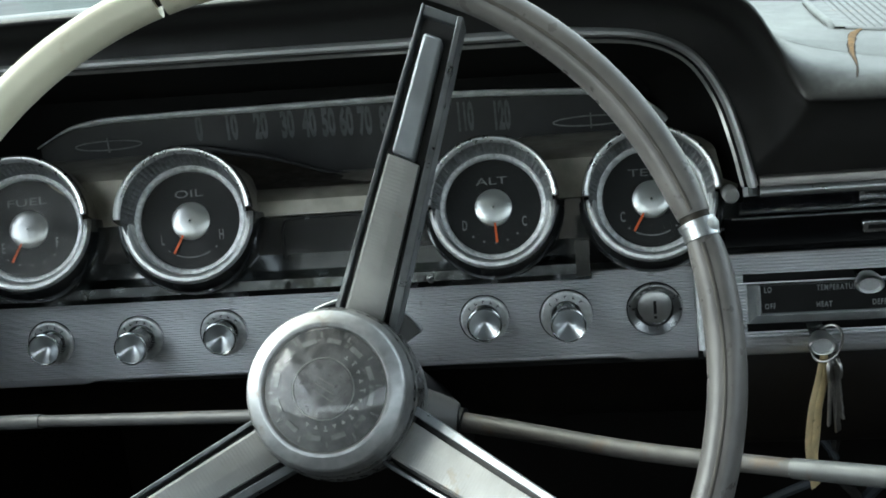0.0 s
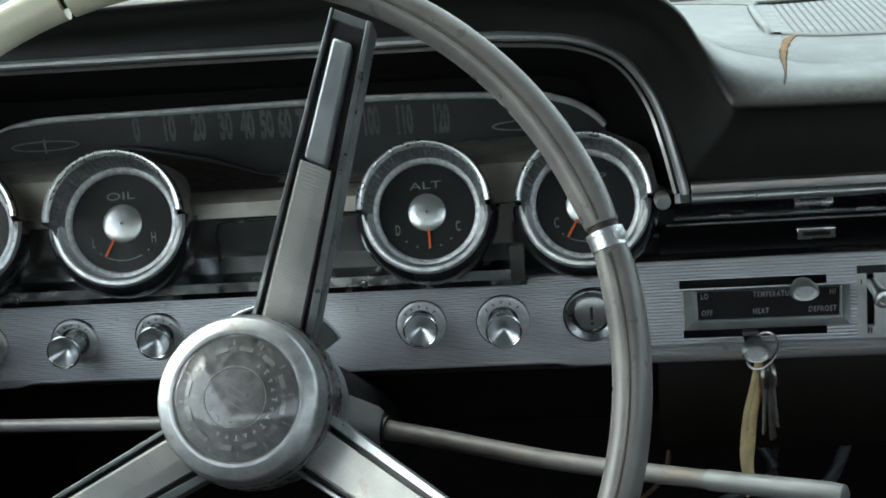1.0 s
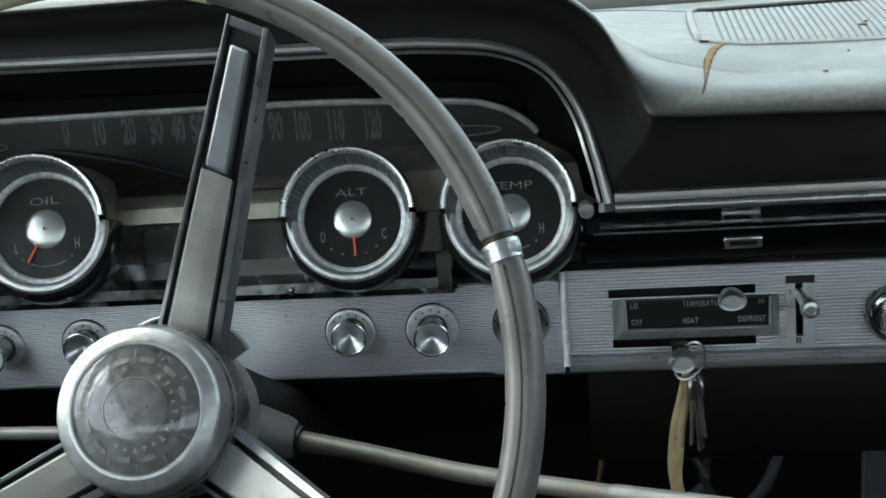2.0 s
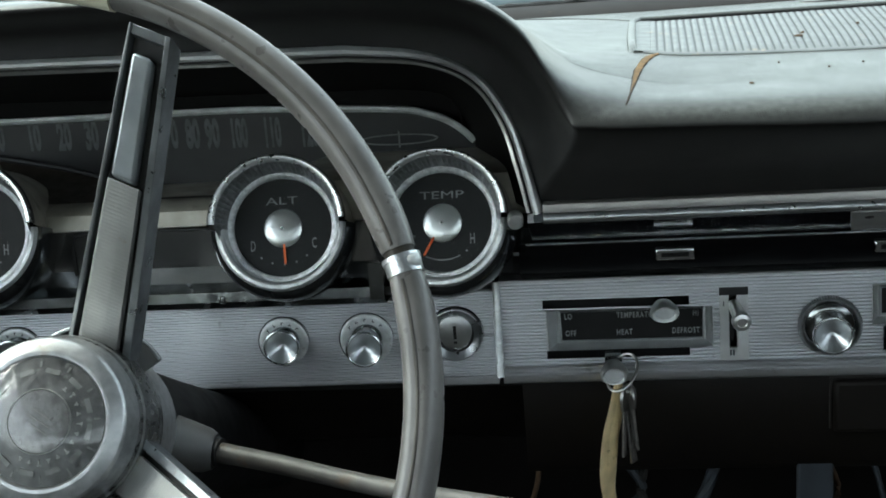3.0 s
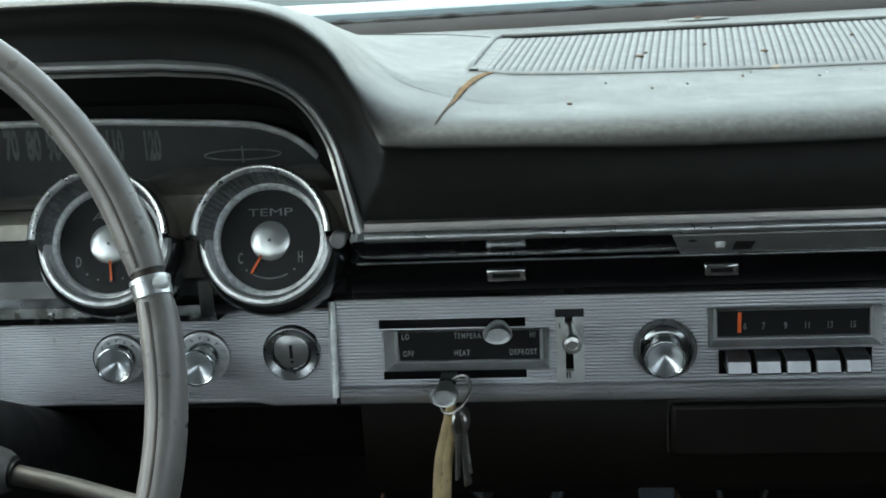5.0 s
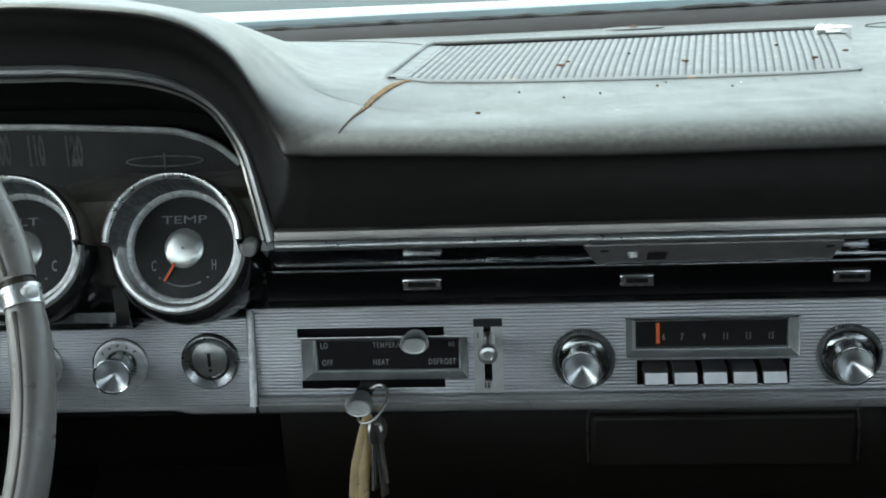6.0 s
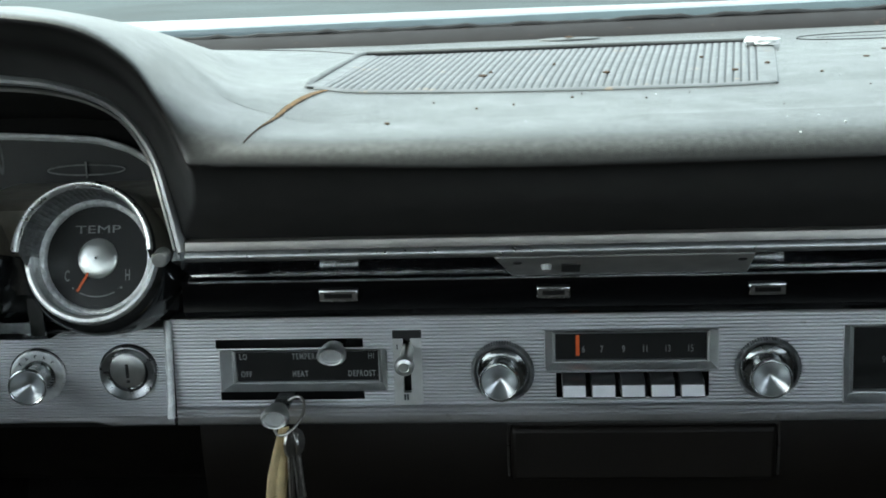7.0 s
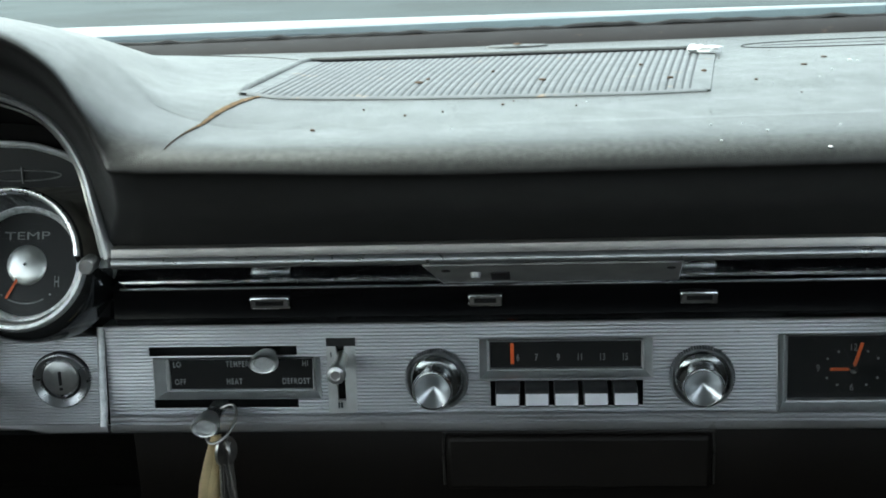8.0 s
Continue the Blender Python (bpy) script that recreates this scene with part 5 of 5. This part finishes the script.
part("rim_clip", rim_arc(15.0, 15.6, 0.0093, 4, False), CHROME_PITTED, wheel, "raised chrome band of the clip")
part("rim_neck", rim_arc(15.6, 17.0, 0.0074, 4, False), STAINED, wheel, "dark bare neck beside the clip")
bm = bmesh.new()
bmesh.ops.create_uvsphere(bm, u_segments=20, v_segments=12, radius=1)
for v in bm.verts:
    a = radians(14.5)
    v.co = W @ (Matrix.Rotation(a, 4, "Z") @ Vector((RIM + 0.0042 + 0.0044 * v.co.x, 0.0042 * v.co.y, 0.0042 + 0.0050 * v.co.z)))
part("clip_stud", bm, FROST, wheel, "round chrome stud of the clip")

# A dark brown line runs along the groove of the grey rim.
for a0, a1 in ((17.0, 71.0), (-38.0, 12.4), (210.2, 321.8)):
    groove = []
    for i in range(61):
        a = radians(a0 + (a1 - a0) * i / 60)
        t = 2 * math.pi * 8 / 28
        c = Vector((math.cos(a), math.sin(a), 0))
        groove.append(W @ (c * (RIM + 0.0088 * math.cos(t)) + Vector((0, 0, 0.0088 * math.sin(t)))))
    part("rim_groove", tube(groove, 0.0010, 8), GROOVE, wheel, "dark brown line in the groove along the rim")


def spoke(a, b, wa, wb, ha, hb, split, wide=1):
    """A channel spoke from the hub point a to the rim point b: tray, ribbed inlay and blue-grey cap."""
    a, b = Vector((*a, 0)), Vector((*b, 0))
    d = (b - a).normalized()
    s = Vector((d.y, -d.x, 0)) * wide

    def at(t, off, h):
        return W @ (a.lerp(b, t) + s * off + Vector((0, 0, ha + (hb - ha) * t + h)))

    def bar(t0, t1, lo, hi, h0, h1, n=6):
        bm = bmesh.new()
        rows_ = []
        for i in range(n + 1):
            t = t0 + (t1 - t0) * i / n
            w = wa + (wb - wa) * t
            rows_.append([bm.verts.new(at(t, w * q, h)) for q, h in ((lo, h0), (hi, h0), (hi, h1), (lo, h1))])
        for A, B in zip(rows_, rows_[1:]):
            for k in range(4):
                bm.faces.new((A[k], A[(k + 1) % 4], B[(k + 1) % 4], B[k]))
        bm.faces.new(rows_[0])
        bm.faces.new(list(reversed(rows_[-1])))
        return bm

    part("spoke_tray", bar(0, 1, -0.40, 0.40, -0.012, -0.004), BLACK, wheel, "dark floor of the spoke", False)
    part("spoke_side", bar(0, 1.0, -0.5, -0.43, -0.012, 0.001), SPOKE_EDGE, wheel, "metal edge of the spoke", True, 0.0005)
    part("spoke_side", bar(0, 1.0, 0.36, 0.5, -0.016, 0.001), SPOKE_EDGE, wheel, "metal edge of the spoke", True, 0.0005)
    part("spoke_end", bar(0.975, 1.0, -0.43, 0.36, -0.012, 0.0), SPOKE_EDGE, wheel, "metal end of the spoke", True, 0.0005)
    part("spoke_cap", bar(split + 0.008, 0.93, -0.27, 0.17, -0.006, 0.0035), SPOKE_CAP, wheel, "smooth blue-grey cap", True, 0.0016)
    bm = bmesh.new()
    n = 110
    rows_ = []
    for i in range(n + 1):
        t = split * i / n
        w = wa + (wb - wa) * t
        bump_ = 0.00014 * (i % 2)
        rows_.append([bm.verts.new(at(t, w * q, h)) for q, h in ((-0.34, -0.006), (-0.34, 0.0010), (-0.30, 0.0022 + bump_), (0.02, 0.0029 + bump_), (0.05, 0.0029 + bump_), (0.27, 0.0020 + bump_), (0.27, -0.006))])
    for A, B in zip(rows_, rows_[1:]):
        for k in range(6):
            bm.faces.new((A[k], A[k + 1], B[k + 1], B[k]))
    bm.faces.new(rows_[-1])
    part("spoke_inlay", bm, SPOKE, wheel, "cross-ribbed metal inlay", False)


spoke((0.0117, 0.0215), (0.0807, 0.1640), 0.0385, 0.0215, -0.1214, 0.0052, 0.593)
spoke((0.0320, -0.0280), (0.1610, -0.1130), 0.0365, 0.0215, -0.106, 0.002, 0.60, -1)
spoke((-0.0310, -0.0280), (-0.1620, -0.1130), 0.0365, 0.0215, -0.106, 0.002, 0.60, -1)

hub = part("hub", lathe([(0.0318, -0.0805), (0.0320, -0.0772), (0.0321, -0.0768), (0.0331, -0.0752), (0.0333, -0.0750), (0.0350, -0.0749), (0.0353, -0.0750), (0.0409, -0.0776), (0.0412, -0.0778), (0.0424, -0.0794), (0.0425, -0.0798), (0.0431, -0.0850), (0.0446, -0.0925)], HUB, steps=72), HUBMETAL, wheel, "round worn metal hub with brown stains")
part("hub_skirt", lathe([(0.0446, -0.0925), (0.0453, -0.0960), (0.0458, -0.0985), (0.0452, -0.0998), (0.0456, -0.1010), (0.0468, -0.1060), (0.0474, -0.1100), (0.0474, -0.1180), (0.0466, -0.1260), (0.0445, -0.133)], HUB, steps=72), SKIRT, hub, "dark polished side of the hub")
part("hub_flange", lathe([(0.0455, -0.0965), (0.0460, -0.0974), (0.0461, -0.0986), (0.0454, -0.0992)], HUB, steps=72), SATIN, hub, "thin bright flange round the hub")
FACE = HUB @ Matrix.Translation((0, 0, 0.0076)) @ Matrix.Diagonal((0.9276, 0.9276, 1, 1))
disc = part("emblem_disc", lathe([(0.0, -0.0800), (0.012, -0.0805), (0.024, -0.0818), (0.0345, -0.0845)], FACE, steps=56), EMBLEM, hub, "scratched domed emblem disc")
part("emblem_ring", lathe([(0.0168, -0.0808), (0.0172, -0.0800), (0.0177, -0.0808)], FACE, steps=56), FROST, disc, "thin ring")
part("emblem_centre", lathe([(0.0, -0.0795), (0.0164, -0.0804)], FACE, steps=48), EMBLEM_DARK, disc, "dark scratched centre")
bm = bmesh.new()
for k in range(3):
    box(bm, (-0.0062, -0.0004, 0), (0.0062, 0.0004, 0.0006), FACE @ Matrix.Translation((0.0006 * k, -0.0042 + 0.0042 * k, -0.0796)) @ Matrix.Rotation(radians(-35), 4, "Z"))
part("emblem_bars", bm, SPOKE, disc, "plain slanted bars", False)
for k in range(12):
    m = FACE @ Matrix.Rotation(radians(30 * k + 15), 4, "Z") @ Matrix.Translation((0.0272, 0, -0.0822)) @ Matrix.Rotation(radians(14), 4, "Y")
    part("emblem_block", boxed((-0.0014, -0.0040, 0), (0.0014, 0.0040, 0.0006), m), BLOCK, disc, "pale frosted block", False)
    m = FACE @ Matrix.Rotation(radians(30 * k), 4, "Z") @ Matrix.Translation((0.0302, 0, -0.0832)) @ Matrix.Rotation(radians(16), 4, "Y")
    part("emblem_tick", boxed((-0.0010, -0.0005, 0), (0.0022, 0.0005, 0.0006), m), BLOCK, disc, "thin radial line", False)
bm = bmesh.new()
for k in range(13):
    m = FACE @ Matrix.Rotation(radians(-118 + 14 * k), 4, "Z") @ Matrix.Translation((0.0216, 0, -0.0814))
    box(bm, (-0.0011, -0.0004, 0), (0.0011, 0.0004, 0.0005), m)
    box(bm, (-0.0011 + 0.0012 * (k % 3), -0.0011, 0), (-0.0004 + 0.0012 * (k % 3), 0.0011, 0.0005), m)
part("emblem_print", bm, FROST, disc, "unreadable worn print as small bars", False)
gl = part("emblem_lens", lathe([(0.0, -0.0742), (0.010, -0.0748), (0.020, -0.0768), (0.028, -0.0795), (0.0350, -0.0828)], FACE, steps=56), SCRATCHED, hub, "scratched clear cover")
gl.visible_shadow = False

column = thing("steering_column", "grey painted steering column with a chipped collar", "steering column")
part("column_tube", lathe([(0.0440, -0.131), (0.0440, -0.150), (0.0430, -0.165), (0.0400, -0.170), (0.0380, -0.30), (0.0380, -0.62)], HUB, steps=40), COLUMN_SHADED, column, "painted tube, darkened for the shade under the dash")
part("collar", lathe([(0.0448, -0.134), (0.0456, -0.140), (0.0448, -0.160), (0.0435, -0.163)], HUB, steps=40), HUBMETAL, column, "worn metal collar")
quad_edge, bm, prev = [], bmesh.new(), None
for i in range(17):
    a = radians(84 + 38 * i / 16)
    r = 0.0545 - 0.0070 * i / 16
    quad_edge.append(HUB @ Vector((r * math.cos(a), r * math.sin(a), -0.1240)))
    col = [bm.verts.new(HUB @ Vector((q * math.cos(a), q * math.sin(a), h))) for q, h in ((0.0440, -0.1255), (r, -0.1255), (r, -0.1240))]
    if prev:
        for k in range(2):
            bm.faces.new((prev[k], col[k], col[k + 1], prev[k + 1]))
    prev = col
quadrant = part("shift_quadrant", bm, COLUMN_SHADED, column, "dark curved quadrant plate behind the hub")
part("quadrant_edge", tube(quad_edge, 0.0010, 8), SPOKE_EDGE, quadrant, "pale bent edge of the quadrant")
part("quadrant_bracket", lathe([(0.0580, -0.1180), (0.0580, -0.1215), (0.0450, -0.1215), (0.0450, -0.1180)], HUB, 34, 52, 14, close=True), COLUMN, column, "chipped grey bracket beside the hub", True, 0.0006)
part("bracket_edge", tube([HUB @ Vector((0.0580 * math.cos(radians(a)), 0.0580 * math.sin(radians(a)), -0.1180)) for a in range(34, 53, 2)], 0.0011, 8), SPOKE_EDGE, column, "pale chipped edge of the bracket")
gear = thing("gear_lever", "long metal gear lever with rusty shaft and pale end sleeve", "gear lever")
part("lever_boss", tube([(-0.0355, 0.6790, 0.828), (-0.0120, 0.6880, 0.820), (0.0060, 0.6930, 0.8130), (0.0180, 0.6945, 0.8090), (0.0225, 0.6945, 0.8083)], lambda t: (0.0215, 0.0185, 0.0150, 0.0130, 0.0105)[round(t * 4)], 22), COLUMN, gear, "grey boss on the column")
part("shaft", tube(smooth_path([(0.0146, 0.6950, 0.8090), (0.0240, 0.6938, 0.8080), (0.0581, 0.6842, 0.8055), (0.1320, 0.6460, 0.8075), (0.2086, 0.6035, 0.8160)], 10), lambda t: 0.0066 - 0.0018 * t, 16), LEVER, gear, "rust-spotted metal shaft")
part("joint_shadow", tube([(0.0230, 0.6942, 0.8082), (0.0262, 0.6935, 0.8079)], 0.0085, 16), BLACK, gear, "dark joint between boss and shaft")
part("sleeve", tube([(0.2081, 0.6038, 0.8160), (0.2086, 0.6035, 0.8160), (0.2624, 0.5685, 0.8254), (0.2683, 0.5647, 0.8264), (0.2692, 0.5641, 0.8266)], lambda t: (0.0046, 0.0053, 0.0055, 0.0048, 0.0030)[round(t * 4)], 16), SLEEVE, gear, "pale end sleeve")
signal = thing("indicator_lever", "thin grey indicator lever with pale end sleeve", "indicator lever")
part("shaft", tube(smooth_path([(-0.0593, 0.6950, 0.815), (-0.1143, 0.7070, 0.8105), (-0.1980, 0.7310, 0.801), (-0.2919, 0.7590, 0.790)], 8), 0.0044, 14), COLUMN, signal, "thin grey shaft")
part("sleeve", tube([(-0.2845, 0.7570, 0.7908), (-0.3291, 0.7700, 0.785), (-0.3844, 0.7870, 0.778)], 0.0052, 14), SLEEVE, signal, "pale metal sleeve")
part("signal_boss", tube([(-0.0352, 0.6870, 0.822), (-0.0660, 0.6970, 0.8145)], 0.009, 14), COLUMN, signal, "grey boss")

# ---- wear and litter on the crash pad ----
rng = random.Random(21)
tear = smooth_path([(0.2934, 0.8985, 0), (0.2865, 0.8825, 0), (0.2812, 0.859, 0), (0.2772, 0.835, 0), (0.2742, 0.8055, 0), (0.2714, 0.779, 0), (0.2688, 0.764, 0)], 8)


def rent(grow, lift, ends, ragged):
    """A ragged strip along the tear; it ends in a point."""
    bm, prev = bmesh.new(), None
    for i, p in enumerate(tear):
        t = i / (len(tear) - 1)
        if t > ends:
            break
        w = 0.0027 * min(1, 0.55 + 3 * t) * max(0, 1 - t / ends) ** 0.55 * (1 if t < 0.5 else max(0.22, 1 - 2.4 * (t - 0.5))) + grow
        a, b = -w * rng.uniform(1 - ragged, 1 + ragged), w * rng.uniform(1 - ragged, 1 + ragged)
        col = [bm.verts.new(on_pad(p.x + q, p.y, h)) for q, h in ((a - 0.0002, 0.0001), (a, lift), ((a + b) / 2, lift + 0.0002), (b, lift), (b + 0.0002, 0.0001))]
        if prev:
            for k in range(4):
                bm.faces.new((prev[k], col[k], col[k + 1], prev[k + 1]))
        prev = col
    return bm


split = part("split", rent(0.00035, 0.0003, 1.0, 0.25), TEARDARK, pad, "split in the vinyl with dark torn edges")
part("foam", rent(0.0, 0.0007, 0.80, 0.22), FOAM, split, "yellow-brown foam showing in the split")


def pebble(bm, centre, sx, sy, sz, seed):
    r = bmesh.ops.create_icosphere(bm, subdivisions=2, radius=1)
    rg = random.Random(seed)
    ph = [rg.uniform(0, 6) for _ in range(3)]
    for v in r["verts"]:
        k = 1 + 0.22 * math.sin(3 * v.co.x + ph[0]) * math.sin(4 * v.co.y + ph[1]) + 0.1 * math.sin(7 * v.co.z + ph[2])
        v.co = Vector((v.co.x * sx * k, v.co.y * sy * k, v.co.z * sz * k)) + centre


lump = thing("plaster_lump", "small crumbled white plaster lump on the speaker grille", "debris")
for k, (x, y, sx) in enumerate(((0.5995, 1.080, 0.0058), (0.6115, 1.074, 0.0095), (0.6050, 1.078, 0.0050))):
    bm = bmesh.new()
    pebble(bm, on_pad(x, y, 0.0040), sx, 0.006, 0.0034, k)
    part("chunk", bm, WHITE, lump, "white crumb")
flakes = thing("paint_flakes", "scattered white and brown paint flakes on the crash pad", "debris", kind="stuff")
bm = bmesh.new()
for x, y, s in ((0.6297, 0.7585, 0.0028), (0.5737, 0.764, 0.0017), (0.6000, 0.7757, 0.0016), (0.7003, 1.0049, 0.0042), (0.7040, 0.998, 0.002), (0.6404, 0.782, 0.001), (0.5716, 0.79, 0.001), (0.4260, 0.80, 0.0008), (0.6625, 0.93, 0.0012), (0.6773, 0.96, 0.0013)):
    pebble(bm, on_pad(x, y, 0.0004), s * 0.45, s * 0.6, 0.0005, int(x * 9999))
for k in range(14):
    x, y, s = rng.uniform(0.32, 0.80), rng.uniform(0.77, 1.10), rng.uniform(0.0002, 0.0006)
    pebble(bm, on_pad(x, y, 0.0003), s, s * 1.4, 0.0004, k)
part("white_flakes", bm, WHITE, flakes, "white paint flakes")["kind"] = "stuff"
bm = bmesh.new()
for x, y, s in ((0.3448, 0.8069, 0.0016), (0.3957, 0.8407, 0.0009), (0.4181, 0.85, 0.0008), (0.4545, 0.87, 0.0009), (0.3680, 0.86, 0.0006), (0.4999, 0.86, 0.0007), (0.6651, 0.99, 0.0022), (0.6877, 1.03, 0.0020), (0.6211, 0.93, 0.0014)):
    pebble(bm, on_pad(x, y, 0.0003), s, s * 1.3, 0.0006, int(x * 9999))
for k in range(16):
    x, y, s = rng.uniform(0.30, 0.80), rng.uniform(0.80, 1.12), rng.uniform(0.0002, 0.0006)
    pebble(bm, on_pad(x, y, 0.0003), s, s * 1.4, 0.0004, 100 + k)
part("brown_flakes", bm, RUST, flakes, "brown rust flakes")["kind"] = "stuff"
bm = bmesh.new()
for x, y, s in ((0.3949, 0.9517, 0.0045), (0.3999, 0.967, 0.002), (0.4802, 0.9494, 0.0035), (0.5659, 0.940, 0.0035), (0.5917, 0.965, 0.003), (0.5525, 1.01, 0.0025), (0.4449, 1.0, 0.002)):
    pebble(bm, Vector((x, y, top_z(y, x) + 0.0014)), s * 0.7, s * 0.8, 0.0008, int(x * 9999))
part("rust_scabs", bm, RUST, grille, "scabs of rust on the slats")["kind"] = "stuff"

# seams and fittings between the pad and the windscreen
seam = [on_pad(x, y, 0.0001) for x, y in ((-0.0855, 1.178), (0.0124, 1.178), (0.1118, 1.180), (0.1717, 1.178), (0.2263, 1.168), (0.2605, 1.150), (0.2778, 1.135), (0.2862, 1.120))]
part("seam", tube(smooth_path(seam, 4), 0.0007, 6), BLACK, pad, "dark seam behind the grille")
tag_plate = [on_pad(0.4605 + 0.028 * math.cos(a), 1.192 + 0.012 * math.sin(a), 0.0) for a in [2 * math.pi * k / 32 for k in range(32)]]
bm = bmesh.new()
low_ = [bm.verts.new(p) for p in tag_plate]
high_ = [bm.verts.new(p.lerp(on_pad(0.4605, 1.192, 0.0), 0.06) + Vector((0, 0, 0.0014))) for p in tag_plate]
bm.faces.new(high_)
for k in range(32):
    bm.faces.new((low_[k], low_[(k + 1) % 32], high_[(k + 1) % 32], high_[k]))
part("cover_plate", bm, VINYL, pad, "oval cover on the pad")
part("plate_screw", lathe([(0.0, 0.0015), (0.003, 0.001), (0.004, 0.0)], Matrix.Translation(on_pad(0.4605, 1.192, 0.0022)), steps=14), RUST, pad, "rusty screw")
vent_line = [on_pad(x, y, 0.0003) for x, y in ((0.8237, 1.150), (0.7608, 1.152), (0.6982, 1.150), (0.6562, 1.140), (0.6430, 1.122), (0.6548, 1.108), (0.6960, 1.100), (0.7585, 1.098), (0.8215, 1.098))]
part("vent_edge", tube(smooth_path(vent_line, 5), 0.0004, 6), GARNISH, pad, "dull brown edge of the defroster outlet")
part("vent_slot", tube(smooth_path([on_pad(x, 1.125, 0.0001) for x in (0.66, 0.70, 0.75, 0.80)], 4), 0.0010, 6, flat=0.3), BLACK, pad, "dark defroster slot")
